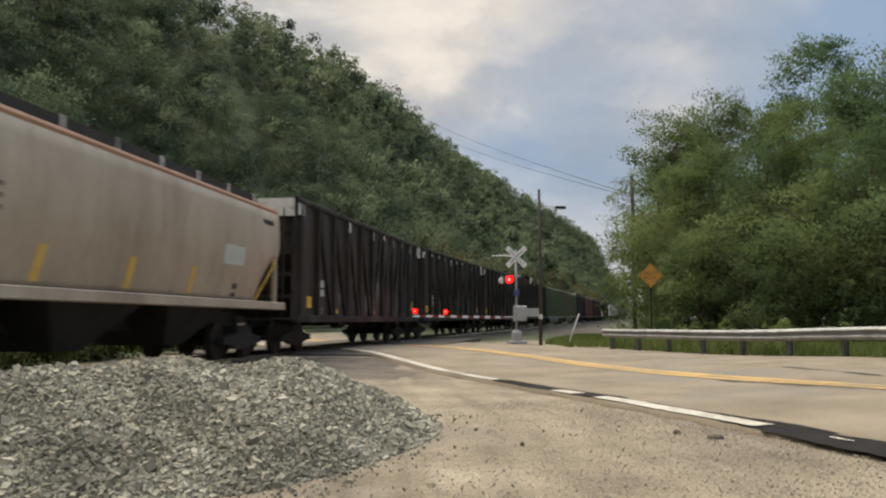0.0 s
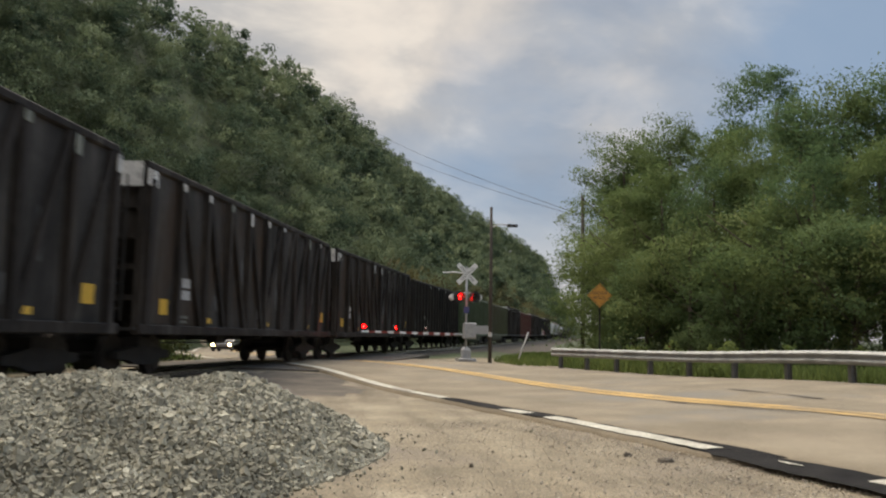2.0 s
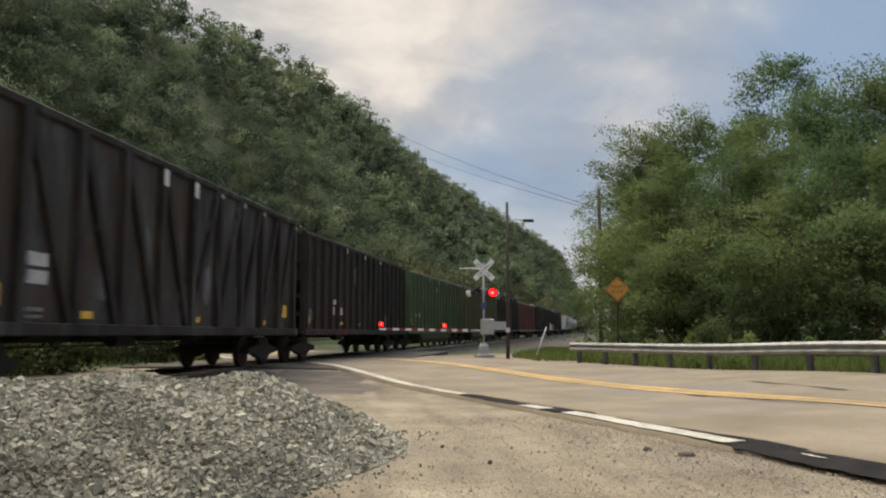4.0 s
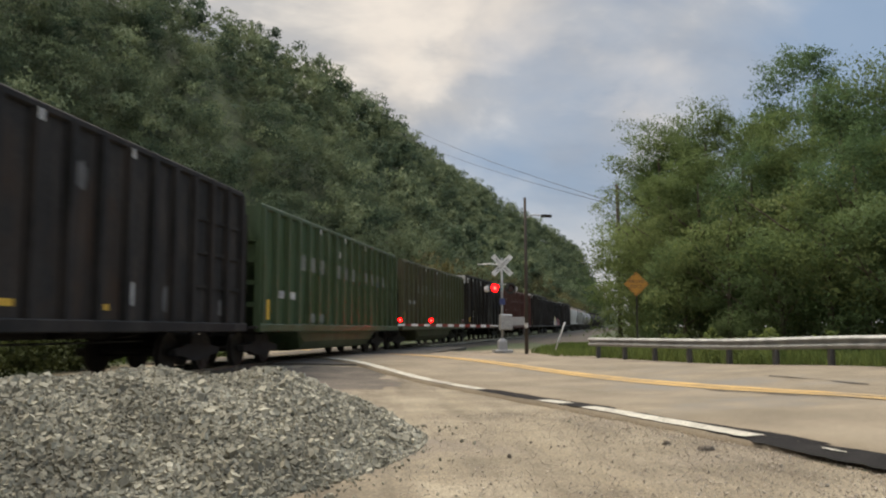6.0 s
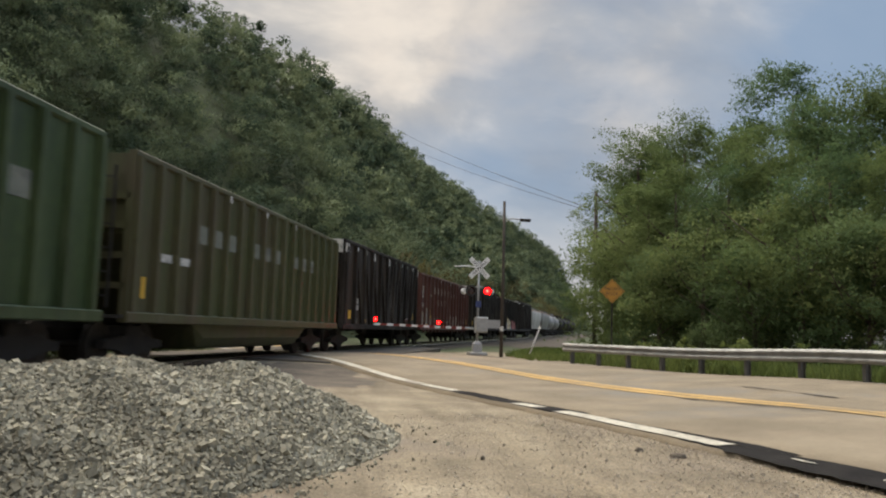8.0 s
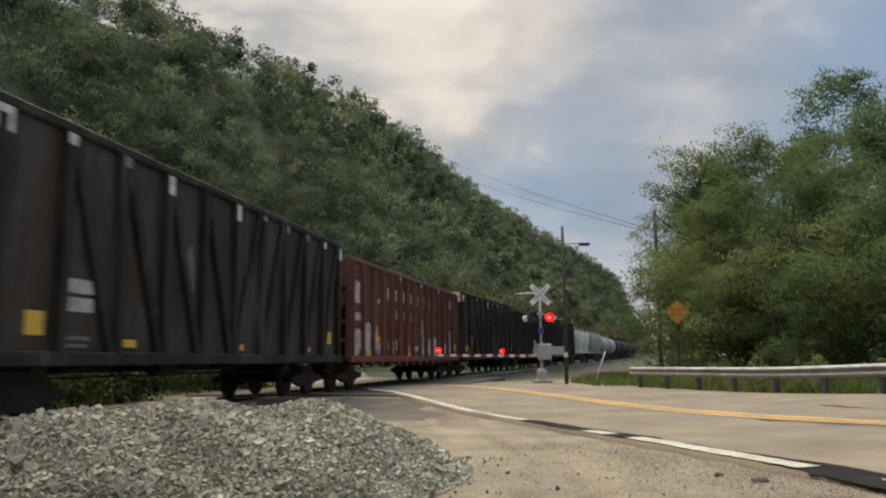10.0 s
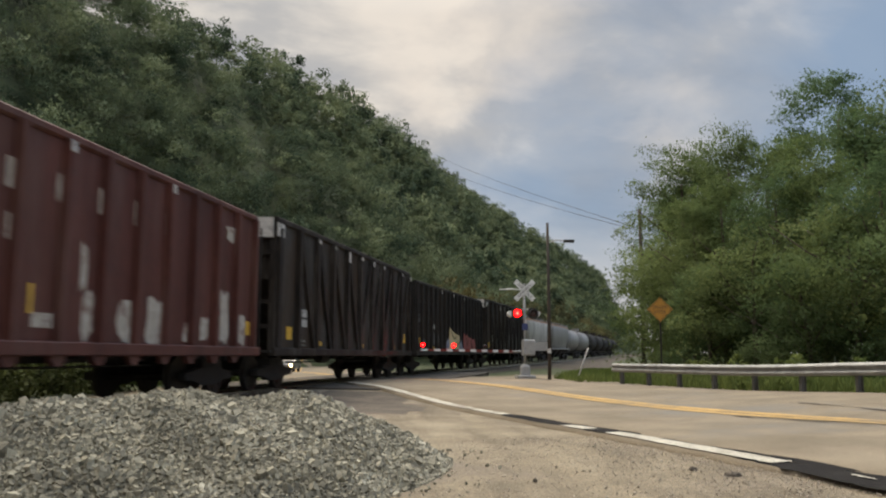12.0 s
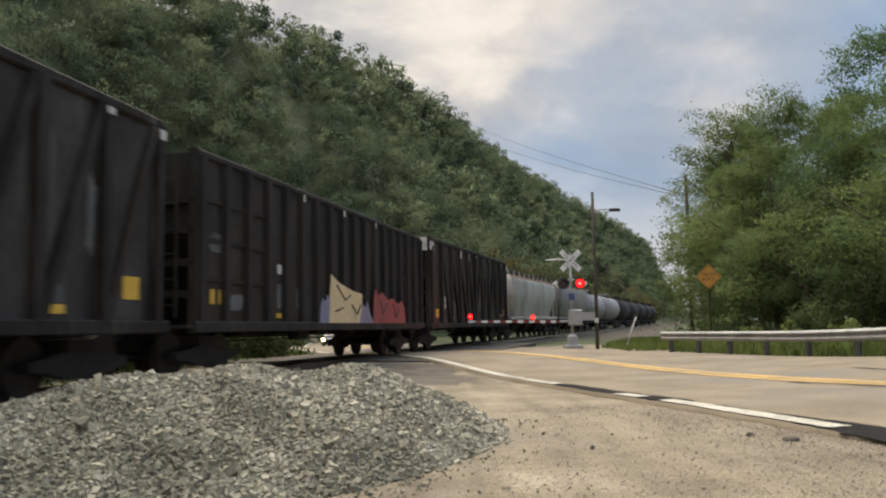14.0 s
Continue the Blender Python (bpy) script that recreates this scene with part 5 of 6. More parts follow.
def hillside_woods():
    """The wooded hill beyond the line: crowns thrown over the slope as one mass."""
    rng = np.random.default_rng(12)
    coarse = [leaf_cloud(np.random.default_rng(50 + k), 300, 7.6, 8.5, 0.3, 7, 0.3, 0.0, 9, 1.0) for k in range(5)]
    finer = [leaf_cloud(np.random.default_rng(60 + k), 950, 7.4, 8.5, 0.155, 8, 0.25, 0.0, 11, 1.0) for k in range(5)]
    finest = [leaf_cloud(np.random.default_rng(70 + k), 2100, 7.4, 8.5, 0.1, 10, 0.2, 0.0, 12, 1.0) for k in range(5)]
    n = 5200
    s, u = rng.uniform(-60, 620, n), rng.uniform(8, 92, n)
    th = np.interp(s, TS, TH)
    x, y = np.interp(s, TS, TX) - u * np.cos(th), np.interp(s, TS, TY) + u * np.sin(th)
    z = land(x, y)
    ridge = np.clip(66 - (s - 130) * 0.082, 30, 72)
    foot = 9 + 24 * np.exp(-((s - 58) / 34) ** 2)
    r = np.hypot(x, y)
    az = np.degrees(np.arctan2(x, y))
    keep = (u > foot - 1) & (u < ridge + 8) & (r > 24) & (az > -40) & (rng.random(n) < np.where(u > ridge - 16, 1.0, np.where(r < 140, 0.82, 0.6)))
    out, soft = [], []
    for i in np.nonzero(keep)[0]:
        q, nm = (finest if r[i] < 85 else finer if r[i] < 140 else coarse)[rng.integers(5)]
        a = rng.uniform(0, 6.28)
        c, sn = np.cos(a), np.sin(a)
        f = rng.uniform(0.7, 1.4) * (0.95 if u[i] > ridge[i] - 10 else 1.0) * (0.75 if u[i] < foot[i] + 5 else 1.0)
        turn = np.array([(c, sn, 0), (-sn, c, 0), (0, 0, 1)])
        out.append(q @ turn * (f, f, f * rng.uniform(0.85, 1.25)) + (x[i], y[i], z[i] - 0.6))
        soft.append(nm @ turn)
    me = quads_mesh("hillside_woods", np.concatenate(out), M_WOODS, np.concatenate(soft))
    tagged(new("hillside_woods", me), "dense summer woods covering the steep hillside", "woods", kind="stuff")
    # woods closing the valley far down the line, on its near side
    out, soft = [], []
    for k in range(360):
        s1, u1 = rng.uniform(150, 620), -rng.uniform(9, 70)
        t1 = np.interp(s1, TS, TH)
        x1, y1 = np.interp(s1, TS, TX) - u1 * np.cos(t1), np.interp(s1, TS, TY) + u1 * np.sin(t1)
        q, nm = coarse[rng.integers(5)]
        out.append(q * rng.uniform(0.8, 1.3) + (x1, y1, land1(x1, y1) - 0.5))
        soft.append(nm)
    me = quads_mesh("valley_woods", np.concatenate(out), M_WOODS, np.concatenate(soft))
    tagged(new("valley_woods", me), "dark woods closing the valley beside the line", "woods", kind="stuff")
    # brownish trees between line and hill foot, tint includes the signal's red light
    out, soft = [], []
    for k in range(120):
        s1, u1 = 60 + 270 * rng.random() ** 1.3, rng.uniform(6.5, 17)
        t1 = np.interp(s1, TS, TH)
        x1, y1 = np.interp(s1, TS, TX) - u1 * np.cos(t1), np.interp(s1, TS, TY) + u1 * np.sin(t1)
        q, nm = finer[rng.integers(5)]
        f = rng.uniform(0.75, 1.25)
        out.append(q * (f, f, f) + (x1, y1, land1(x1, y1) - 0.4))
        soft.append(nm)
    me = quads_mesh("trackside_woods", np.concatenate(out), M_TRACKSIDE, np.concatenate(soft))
    tagged(new("trackside_woods", me), "brownish green trees and bushes, tinted for the signal's red light, beyond the line", "woods", kind="stuff")
    # low brush added along the track's far side, coloured dark for the train's shade
    brush = [leaf_cloud(np.random.default_rng(80 + k), 260, 2.4, 1.9, 0.1, 12, 0.0, 0.05, 7) for k in range(4)]
    out, soft = [], []
    for k in range(420):
        s1, u1 = rng.uniform(-26, 44), 3.3 + 6 * rng.random() ** 1.6
        t1 = np.interp(s1, TS, TH)
        x1, y1 = np.interp(s1, TS, TX) - u1 * np.cos(t1), np.interp(s1, TS, TY) + u1 * np.sin(t1)
        if x1 > np.interp(y1, EDGE_PTS[0][:, 1], EDGE_PTS[0][:, 0]) - 2.2:
            continue
        q, nm = brush[rng.integers(4)]
        f = rng.uniform(0.5, 0.8) + 0.12 * (u1 - 3.3)
        out.append(q * f + (x1, y1, land1(x1, y1) - 0.1))
        soft.append(nm)
    me = quads_mesh("trackside_brush", np.concatenate(out), M_SHADE_BRUSH, np.concatenate(soft))
    tagged(new("trackside_brush", me), "low green brush coloured dark for shade along the far side of the track", "brush", kind="stuff")


hillside_woods()


def grass_blades(n, place, hmin, hmax, seed, name, label):
    rng = np.random.default_rng(seed)
    x, y = place(rng, n)
    z = land(x, y) - 0.02
    h = rng.uniform(hmin, hmax, len(x))
    a = rng.uniform(0, 2 * np.pi, len(x))
    w = 0.012 + 0.05 * h
    lean = rng.normal(size=(len(x), 2)) * 0.3 * h[:, None]
    p0 = np.stack([x - w * np.cos(a), y - w * np.sin(a), z], -1)
    p1 = np.stack([x + w * np.cos(a), y + w * np.sin(a), z], -1)
    top = np.stack([x + lean[:, 0], y + lean[:, 1], z + h], -1)
    me = quads_mesh(name, np.stack([p0, p1, top + (p1 - p0) * 0.15, top - (p1 - p0) * 0.15], 1), M_GRASS)
    return tagged(new(name, me), label, "grass", kind="stuff")


# ---- guardrail ----
RAIL_A, RAIL_B = Vector((15.4, -2.5)), Vector((9.75, 29.6))


def guardrail():
    d = (RAIL_B - RAIL_A)
    le = d.length
    d.normalize()
    nrm = Vector((-d.y, d.x))  # towards the road
    g = thing("guardrail", pose(0, 0, 0), "galvanized steel guardrail on short posts along the road", "guardrail")
    prof = [(0.0, -0.155), (0.035, -0.14), (0.08, -0.095), (0.08, -0.065), (0.02, -0.02), (0.02, 0.02), (0.08, 0.065), (0.08, 0.095), (0.035, 0.14), (0.0, 0.155)]
    prof = prof + [(a - 0.006, b) for a, b in prof[::-1]]
    n = 26
    rings = []
    for k in range(n + 1):
        p = RAIL_A + d * (le * k / n)
        z = float(road_z(p.x, p.y)[0]) + 0.575
        rings.append([(p.x + nrm.x * a, p.y + nrm.y * a, z + b) for a, b in prof])
    part("rail_beam", Shape().loft(rings), M_GALV, g)
    p = RAIL_B
    z = float(road_z(p.x, p.y)[0]) + 0.575
    flare = []
    for k in range(7):
        t = k / 6
        q = p + d * 0.5 * t - nrm * 0.18 * t * t
        flare.append([(q.x + nrm.x * a, q.y + nrm.y * a, z + b) for a, b in prof])
    part("end_terminal", Shape().loft(flare), M_GALV, g)
    count = int(le / 1.905)
    for k in range(count + 1):
        p = RAIL_B - d * (0.25 + 1.905 * k)
        z = float(road_z(p.x, p.y)[0])
        rot = Matrix.Translation((p.x - nrm.x * 0.12, p.y - nrm.y * 0.12, 0)) @ Matrix.Rotation(math.atan2(d.y, d.x), 4, "Z")
        sh = Shape().box(-0.05, 0.05, -0.075, -0.065, z - 0.3, z + 0.72).box(-0.05, 0.05, 0.065, 0.075, z - 0.3, z + 0.72).box(-0.004, 0.004, -0.066, 0.066, z - 0.3, z + 0.72)
        sh.v = [tuple(rot @ Vector(v)) for v in sh.v]
        post = part("post", sh, M_POSTSTEEL, g)
        sh = Shape().box(-0.05, 0.05, 0.077, 0.125, z + 0.42, z + 0.72)
        sh.v = [tuple(rot @ Vector(v)) for v in sh.v]
        part("block", sh, M_POSTSTEEL, post)


guardrail()


def bank(rng, n):
    t = rng.uniform(0, 1.02, n)
    o = rng.gamma(1.6, 1.0, n) + 0.35
    d = (RAIL_B - RAIL_A)
    q = d.normalized()
    return RAIL_A.x + d.x * t + q.y * o, RAIL_A.y + d.y * t - q.x * o


def verge(rng, n):
    x, y = rng.uniform(8.6, 24, n), rng.uniform(31, 66, n)
    u, s = near_track(x, y)
    ok = (u < -7.0) & (y < 56) & (x > 8.8 + 0.02 * (y - 31))
    return x[ok], y[ok]


def across(rng, n):
    x, y = rng.uniform(-30, -2, n), rng.uniform(22, 62, n)
    u, s = near_track(x, y)
    xe = np.interp(y, EDGE_PTS[0][:, 1], EDGE_PTS[0][:, 0])
    ok = (u > 3.9) & (u < 24) & (x < xe - 0.8)
    return x[ok], y[ok]


grass_blades(19000, bank, 0.1, 0.42, 3, "verge_grass", "rough green grass and weeds under the guardrail")
grass_blades(36000, verge, 0.08, 0.3, 4, "roadside_grass", "bright green grass between road and track")
grass_blades(22000, across, 0.08, 0.32, 5, "far_side_grass", "green grass on the far side of the track")


def weeds():
    rng = np.random.default_rng(9)
    d = (RAIL_B - RAIL_A).normalized()
    out = []
    for k in range(34):
        p = RAIL_A.lerp(RAIL_B, rng.uniform(0.1, 1.0)) + Vector((d.y, -d.x)) * rng.uniform(0.5, 2.8)
        q = leaf_cloud(np.random.default_rng(100 + k), 170, 0.9, rng.uniform(0.5, 1.15), 0.06, 10, 0.0)[0]
        out.append(q + (p.x, p.y, land1(p.x, p.y) - 0.05))
    tagged(new("weeds", quads_mesh("weeds", np.concatenate(out), M_GRASS)), "leafy green weeds growing behind the guardrail", "weeds", kind="stuff")


weeds()


# ---- crossing signal with its gate ----
def text_part(name, body, size, m, material, parent, extrude=0.003):
    cu = bpy.data.curves.new(name, "FONT")
    cu.body, cu.size, cu.extrude = body, size, extrude
    cu.align_x, cu.align_y = "CENTER", "CENTER"
    tmp = new("tmp_text", cu)
    dg = bpy.context.evaluated_depsgraph_get()
    me = bpy.data.meshes.new_from_object(tmp.evaluated_get(dg))
    bpy.data.objects.remove(tmp)
    me.materials.clear()
    me.materials.append(material)
    ob = part(name, me, material, parent)
    ob.matrix_basis = m
    return ob


MAST = (7.74, 36.3)
MZ = land1(*MAST)
LENSES = []


def lens_mesh(r):
    """A lamp disc: a lit face on one side (-y) and a dark one on the other."""
    sh = Shape()
    n = 20
    ring = lambda y, k: [(k * r * math.cos(2 * math.pi * i / n), y, k * r * math.sin(2 * math.pi * i / n)) for i in range(n)]
    sh.loft([ring(-0.035, 0.38), ring(-0.022, 0.85), ring(-0.004, 1.0), ring(0.004, 1.0), ring(0.03, 0.7)])
    # a dark bezel round the lit face keeps its light to the front
    bezel = Shape().loft([ring(0.004, 1.0), ring(0.004, 1.07), ring(-0.06, 1.07), ring(-0.06, 1.02), ring(-0.001, 1.0)], caps=False)
    cut = len(sh.f)
    sh.add(bezel.v, bezel.f)
    me = sh.mesh("lens", M_LENS_OFF)
    me.materials.append(M_LENS_RED)
    me.materials.append(M_LENS_CORE)
    for p in me.polygons:
        y = sum(me.vertices[v].co.y for v in p.vertices) / len(p.vertices)
        if p.index >= cut:
            continue
        if y < -0.03:
            p.material_index = 2
        elif y < -0.001:
            p.material_index = 1
    return me


def lamp_head(parent, x, y, z, name="lamp_head", r=0.15):
    """A round black backing with a hood, and the lens disc in its middle."""
    sh = Shape()
    n = 24
    disc = lambda yy, k: [(x + k * math.cos(2 * math.pi * i / n), yy, z + k * math.sin(2 * math.pi * i / n)) for i in range(n)]
    sh.loft([disc(y + 0.02, r * 1.75), disc(y + 0.03, r * 1.75), disc(y + 0.2, r * 0.9), disc(y + 0.22, r * 0.5)])
    a0 = [math.pi * (-0.05 + 1.1 * i / 12) for i in range(13)]
    sh.loft([[(x + (r + 0.03) * math.cos(a), y + 0.02, z + (r + 0.03) * math.sin(a)) for a in a0], [(x + (r + 0.03) * math.cos(a), y - 0.2, z + (r + 0.03) * math.sin(a)) for a in a0]], close=False)
    return part(name, sh, M_SIGNBLACK, parent, "black lamp backing with a hood")


def crossing_signal():
    g = thing("crossing_signal", pose(*MAST, MZ), "silver crossing signal mast with crossbuck and red flashing lamps", "crossing signal")
    part("footing", Shape().box(-0.4, 0.4, -0.4, 0.4, -0.3, 0.12, 0.04), M_CONCRETE, g)
    part("junction_base", Shape().loft([[(-0.2, -0.2, 0.12), (0.2, -0.2, 0.12), (0.2, 0.2, 0.12), (-0.2, 0.2, 0.12)], [(-0.19, -0.19, 0.5), (0.19, -0.19, 0.5), (0.19, 0.19, 0.5), (-0.19, 0.19, 0.5)], [(-0.1, -0.1, 0.62), (0.1, -0.1, 0.62), (0.1, 0.1, 0.62), (-0.1, 0.1, 0.62)]]), M_SILVER, g)
    part("mast", Shape().tube([(0, 0, 0.6), (0, 0, 4.2)], 0.052, 14), M_SILVER, g, smooth=True)
    part("finial", Shape().tube([(0, 0, 4.2), (0, 0, 4.3)], [0.07, 0.02], 12), M_SILVER, g)
    for k, (ang, words) in enumerate(((45, "RAIL ROAD"), (-45, "CROSSING"))):
        y = -0.075 - 0.02 * k
        rot = Matrix.Translation((0, y, 3.95)) @ Matrix.Rotation(radians(ang), 4, "Y")
        sh = Shape().box(-0.61, 0.61, -0.008, 0.008, -0.115, 0.115)
        b = part("crossbuck_board", sh, M_SIGNWHITE, g)
        b.matrix_basis = rot
        text_part("lettering", words, 0.17, Matrix.Translation((0, -0.01, 0)) @ Matrix.Rotation(radians(90), 4, "X"), M_SIGNBLACK, b)
    part("bracket_arm", Shape().tube([(0, -0.02, 3.95), (-0.55, -0.06, 4.02), (-1.15, -0.1, 3.98)], [0.03, 0.035, 0.02], 8), M_SIGNWHITE, g, "thin white bracket arm")
    part("lamp_arm", Shape().tube([(-0.5, -0.02, 3.08), (0.5, -0.02, 3.08)], 0.028, 8).tube([(0, 0, 3.0), (0, 0, 3.16)], 0.085, 12), M_SILVER, g)
    for x in (-0.37, 0.37):
        hd = lamp_head(g, x, -0.16, 2.9)
        ln = new("lens", lens_mesh(0.155))
        ln.parent = hd
        LENSES.append((ln, pose(x, -0.17, 2.9), "left" if x < 0 else "right"))
        part("lamp_stem", Shape().tube([(x, 0.02, 2.9), (x, -0.02, 3.08)], 0.025, 8), M_SILVER, g)
    for x in (-0.62, 0.62):
        part("rear_lamp_hood", Shape().tube([(x, 0.05, 2.9), (x, 0.32, 2.88)], [0.13, 0.15], 14), M_SIGNWHITE, g, "pale rear facing lamp hood")
    part("notice_plate", Shape().box(-0.13, 0.13, -0.078, -0.066, 2.15, 2.45), M_BLUEPLATE, g, "small blue notice plate")
    mech = part("gate_mechanism", Shape().box(-0.1, 0.42, -0.26, 0.26, 1.0, 1.72, 0.05).box(0.0, 0.34, -0.28, -0.262, 1.08, 1.62), M_SILVER, g, "grey gate drive box")
    part("counterweight", Shape().box(0.45, 1.05, -0.09, -0.03, 1.22, 1.6).box(0.5, 1.0, 0.03, 0.09, 1.22, 1.6).box(0.2, 0.6, -0.1, 0.1, 1.28, 1.38), M_SILVER, g, "grey counterweight plates")
    tip = Vector((2.62 - MAST[0], 31.7 - MAST[1], 1.22))
    root = Vector((-0.15, -0.2, 1.18))
    d = (tip - root)
    le = d.length
    arm = part("gate_arm", Shape().tube([root + d * 0.02, root + d * 0.12], 0.05, 8), M_SILVER, g, "lowered red and white striped gate arm")
    nseg = 16
    q = d.to_track_quat("X", "Z").to_matrix().to_4x4()
    for k in range(nseg):
        a, b = 0.1 + 0.9 * k / nseg, 0.1 + 0.9 * (k + 1) / nseg
        w = 0.06 - 0.02 * k / nseg
        sh = Shape().box(a * le, b * le, -0.02, 0.02, -w, w)
        o = part("gate_stripe", sh, M_SIGNWHITE if k % 2 else M_STRIPE_RED, arm)
        o.matrix_basis = Matrix.Translation(root) @ q
    for t, kind in ((0.985, "steady"), (0.71, "left"), (0.40, "right")):
        p = root + d * t
        part("arm_lamp", Shape().box(p.x - 0.05, p.x + 0.05, p.y - 0.02, p.y + 0.05, p.z + 0.06, p.z + 0.12).tube([(p.x, p.y + 0.08, p.z + 0.19), (p.x, p.y + 0.0, p.z + 0.19)], 0.085, 12), M_SIGNBLACK, g)
        ln = new("arm_lens", lens_mesh(0.075))
        ln.parent = arm
        LENSES.append((ln, pose(p.x, p.y - 0.06, p.z + 0.19), kind))


crossing_signal()


def flash_rows(m, kind):
    """The two lamps of a pair show their lit faces in turn; each swap is one quick half turn."""
    rows, angle = [], 0 if kind == "left" else 180
    rows.append((0.0, angle))
    k = 0
    while True:
        t = 0.54 + 0.7425 * k
        if t > 13.93:
            break
        for dt, da in ((-0.067, 0), (-0.033, 60), (0.0, 120), (0.033, 180)):
            rows.append((t + dt, angle + da))
        angle += 180
        k += 1
    rows.append((14.0, angle))
    return [(t, m @ Matrix.Rotation(radians(a), 4, "Z")) for t, a in rows]


# ---- warning sign, poles, wires, marker ----
def warning_sign():
    x, y = 13.1, 33.6
    z = land1(x, y)
    g = thing("warning_sign", pose(x, y, z, 0, 0, -12), "amber diamond warning sign on a dark post", "road sign")
    zc = 2.92 - z
    part("post", Shape().box(-0.035, 0.035, 0.0, 0.03, -0.3, zc + 0.45).box(-0.012, 0.012, -0.012, 0.0, -0.3, zc + 0.45), M_UNDER, g)
    r = 0.54
    part("plate", Shape().slab([(0, zc - r), (r, zc), (0, zc + r), (-r, zc)], "y", -0.022, -0.014), M_SIGNYELLOW, g)
    i, o = r - 0.07, r - 0.045
    for a in range(4):
        c, s = [(0, -1), (1, 0), (0, 1), (-1, 0)][a], [(1, 0), (0, 1), (-1, 0), (0, -1)][a]
        part("border", Shape().slab([(c[0] * o, zc + c[1] * o), (s[0] * o, zc + s[1] * o), (s[0] * i, zc + s[1] * i), (c[0] * i, zc + c[1] * i)], "y", -0.026, -0.02), M_SIGNBLACK, g)
    for k, w in enumerate(("FALLEN", "ROCK")):
        text_part("lettering", w, 0.19, Matrix.Translation((0, -0.026, zc + 0.1 - 0.21 * k)) @ Matrix.Rotation(radians(90), 4, "X"), M_SIGNBLACK, g)


warning_sign()


def utility_pole(x, y, h, label, arm=None, r=0.13):
    z = land1(x, y)
    g = thing("utility_pole", pose(x, y, z), label, "utility pole")
    part("pole", Shape().tube([(0, 0, -0.4), (0.02, 0, h * 0.5), (0.0, 0, h)], [r, r * 0.85, r * 0.7], 12), M_POLE, g, smooth=True)
    if arm == "lamp":
        part("lamp_bracket", Shape().tube([(0, 0, h - 0.9), (0.35, -0.05, h - 0.75), (0.75, -0.1, h - 0.78)], 0.03, 8), M_SILVER, g)
        part("lamp_head", Shape().box(0.7, 1.15, -0.2, 0.0, h - 0.86, h - 0.74, 0.03), M_UNDER, g)
        part("reflective_band", Shape().tube([(0.008, 0, 1.1), (0.009, 0, 1.3)], r * 0.97, 12), M_MARK, g, "pale reflective band")
    if arm == "cross":
        part("cross_arm", Shape().box(-1.1, 1.1, -0.12, -0.02, h - 0.8, h - 0.66), M_POLE, g)
        for k in (-1.0, -0.4, 0.4, 1.0):
            part("insulator", Shape().tube([(k, -0.07, h - 0.66), (k, -0.07, h - 0.48)], [0.04, 0.03], 8), M_GALV, g)
    return g


utility_pole(8.35, 34.2, 6.75, "dark weathered timber pole with a small lamp arm", "lamp", 0.085)
FP = (20.7, 56.4)
FZ = land1(*FP)
utility_pole(*FP, 11.6 - FZ, "tall weathered timber pole carrying cables", None, 0.17)
HP = (12.0, 229.7)
HZ = land1(*HP)
utility_pole(*HP, 66.0 - HZ, "weathered timber pole among the trees on the hill", "cross", 0.17)


def cable(a, b, sag, label, r=0.022):
    a, b = Vector(a), Vector(b)
    pts = [a.lerp(b, t) - Vector((0, 0, 4 * sag * t * (1 - t))) for t in np.linspace(0, 1, 24)]
    ob = new("cable", Shape().tube(pts, r, 6).mesh("cable", M_WIRE, True))
    tagged(ob, label, "cable", "overhead cables")


cable((FP[0] - 0.4, FP[1], 10.25), (HP[0], HP[1], 65.3), 1.5, "thin black cable spanning between two poles")
cable((FP[0] + 0.1, FP[1], 9.95), (HP[0], HP[1], 61.9), 1.8, "thin black cable spanning between two poles")
cable((FP[0], FP[1], 10.9), (75, 18, 13.5), 1.2, "thin black cable running on over the trees")


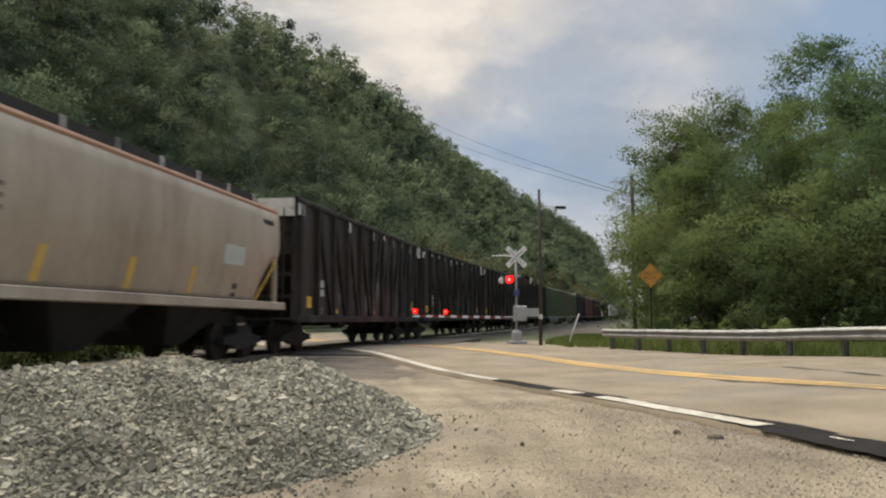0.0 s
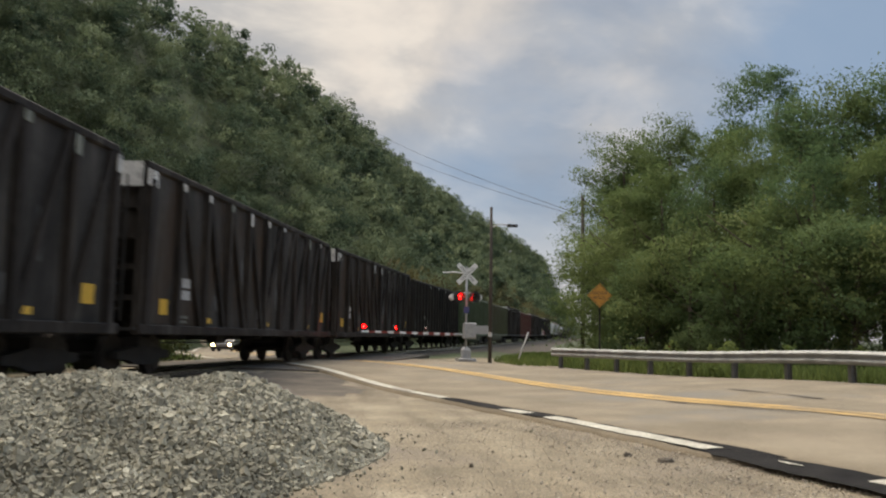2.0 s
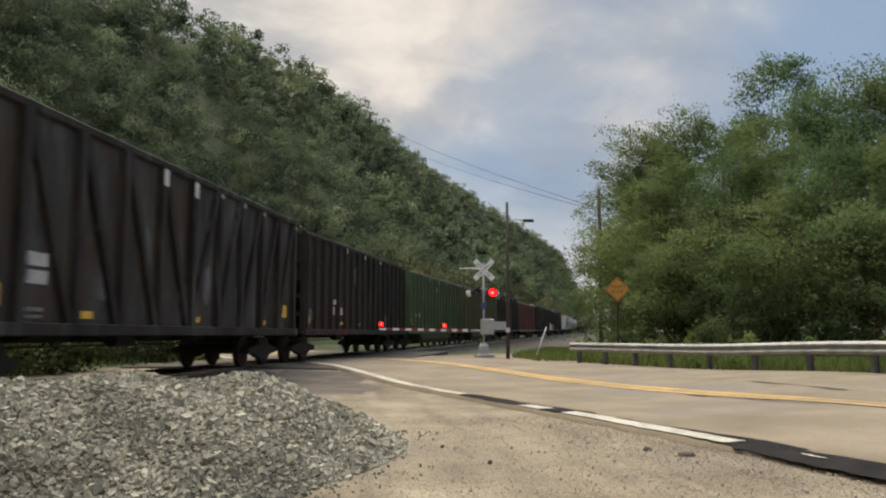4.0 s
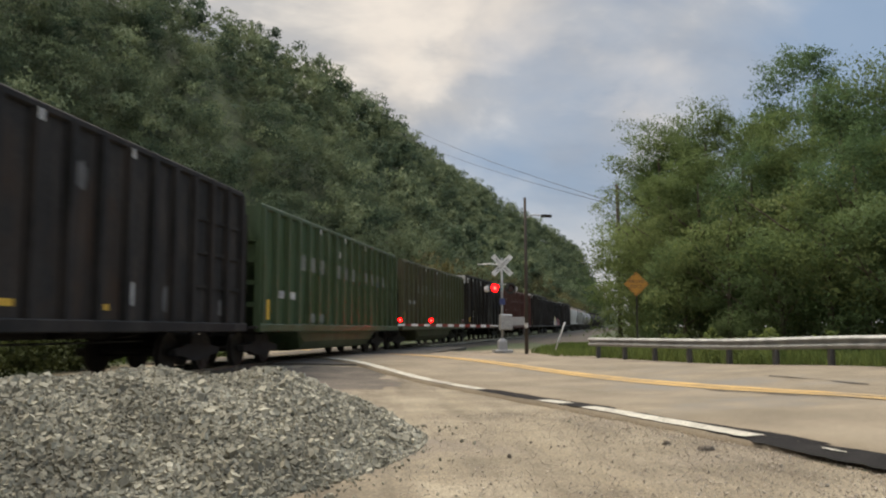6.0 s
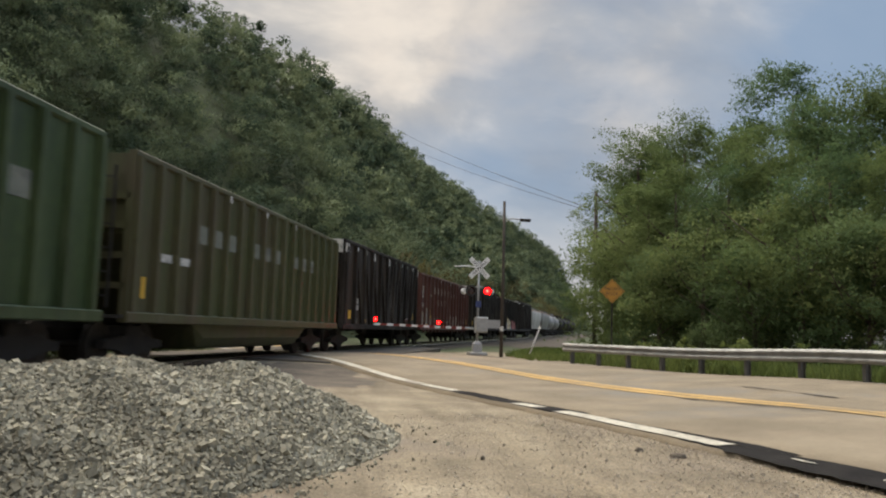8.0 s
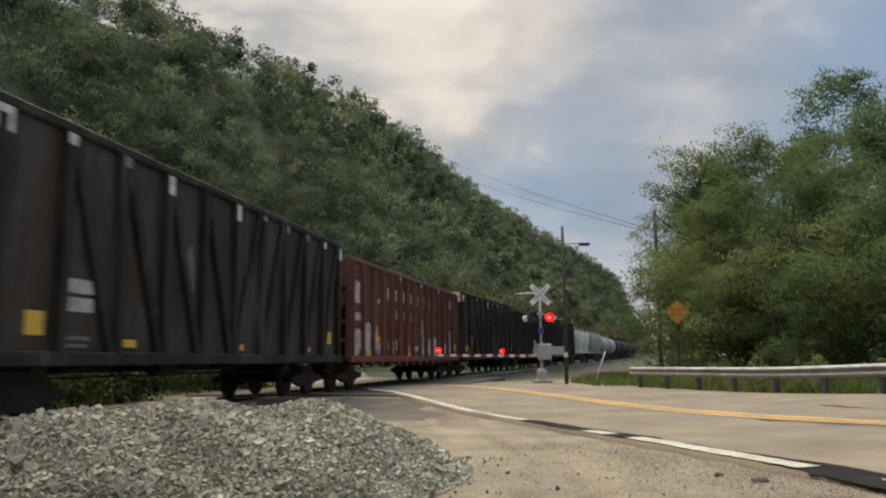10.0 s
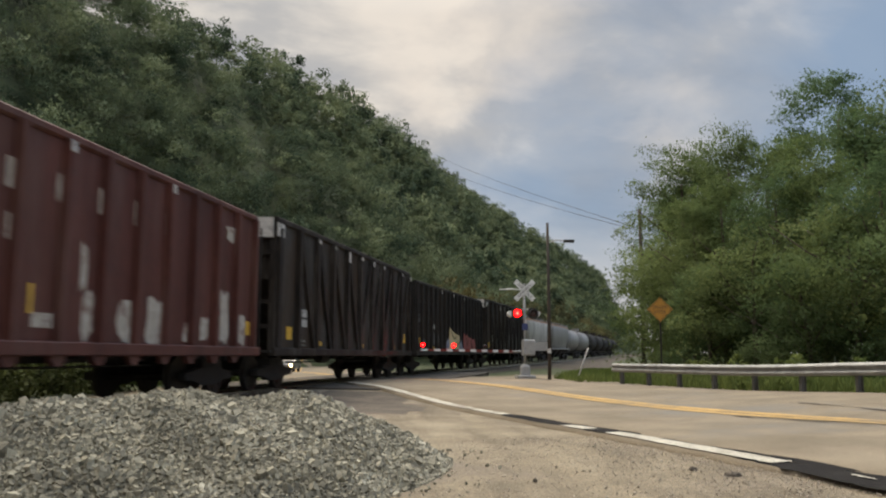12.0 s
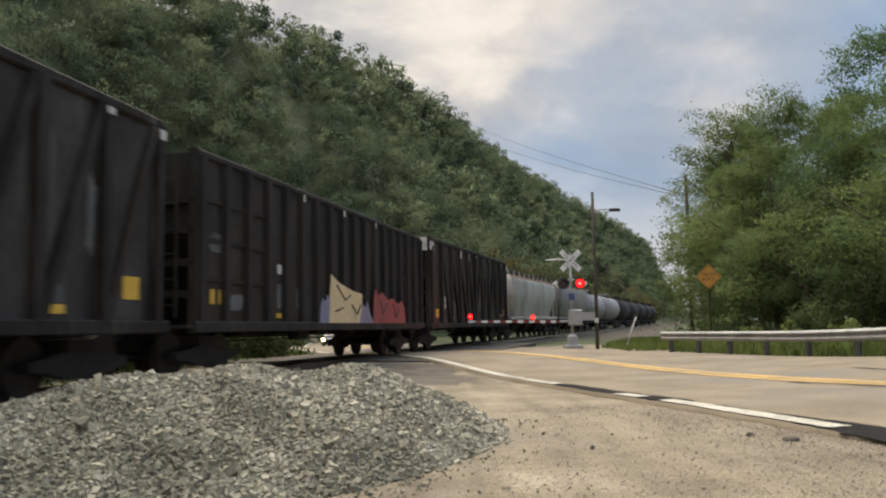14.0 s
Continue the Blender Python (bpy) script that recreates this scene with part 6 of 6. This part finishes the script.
def marker():
    x, y = 9.1, 32.6
    z = land1(x, y)
    tagged(new("marker_stake", Shape().tube([(x - 0.04, y, z - 0.1), (x + 0.5, y, z + 1.32)], [0.036, 0.03], 8).mesh("marker_stake", M_MARK, True)), "thin pale marker stake leaning in the grass", "marker stake")


marker()


# ---- the car that waits beyond the crossing ----
def waiting_car():
    x, y = -6.2, 74.5
    z = land1(x, y) + 0.03
    g = thing("waiting_car", pose(x, y, z, 0, 0, -5), "dark car waiting at the crossing with lit headlamps", "car")
    prof = [(-0.15, 0.35), (-0.2, 0.75), (0.0, 0.95), (1.1, 1.05), (1.8, 1.6), (3.6, 1.65), (4.4, 1.1), (4.5, 0.4)]
    part("body", Shape().slab([(a, b) for a, b in prof], "x", -0.9, 0.9), M_CARPAINT, g)
    part("windscreen", Shape().slab([(1.16, 1.1), (1.76, 1.58), (1.74, 1.6), (1.14, 1.12)], "x", -0.75, 0.75), M_GLASS, g)
    part("bumper", Shape().box(-0.88, 0.88, -0.24, -0.1, 0.3, 0.55, 0.04), M_UNDER, g)
    for wx in (-0.82, 0.82):
        for wy in (0.75, 3.6):
            part("wheel", Shape().tube([(wx - 0.1, wy, 0.33), (wx + 0.1, wy, 0.33)], 0.33, 16), M_RUBBER, g)
    for wx in (-0.72, 0.72):
        part("headlamp", Shape().tube([(wx, -0.26, 0.72), (wx, -0.16, 0.72)], 0.13, 14), M_HEADLIGHT, g, "lit warm white headlamp")


waiting_car()


def motions():
    times = [0.5 * k for k in range(29)]
    for car, s, L in TRAIN:
        walk(car, [(t, car_pose(s - SPEED * t, L)) for t in times])
    # wheels roll with the train: a row for every thirtieth of a second
    near = [car for car, s, L in TRAIN[:13]]
    for ob, car, x in AXLES:
        if car in near:
            walk(ob, [(k / 30, pose(x, 0, 0.42, 0, -math.degrees(SPEED * k / 30 / 0.42) % 360, 0)) for k in range(421)])
    for lens, m, kind in LENSES:
        if kind == "steady":
            lens.matrix_basis = m
        else:
            walk(lens, flash_rows(m, kind))


motions()
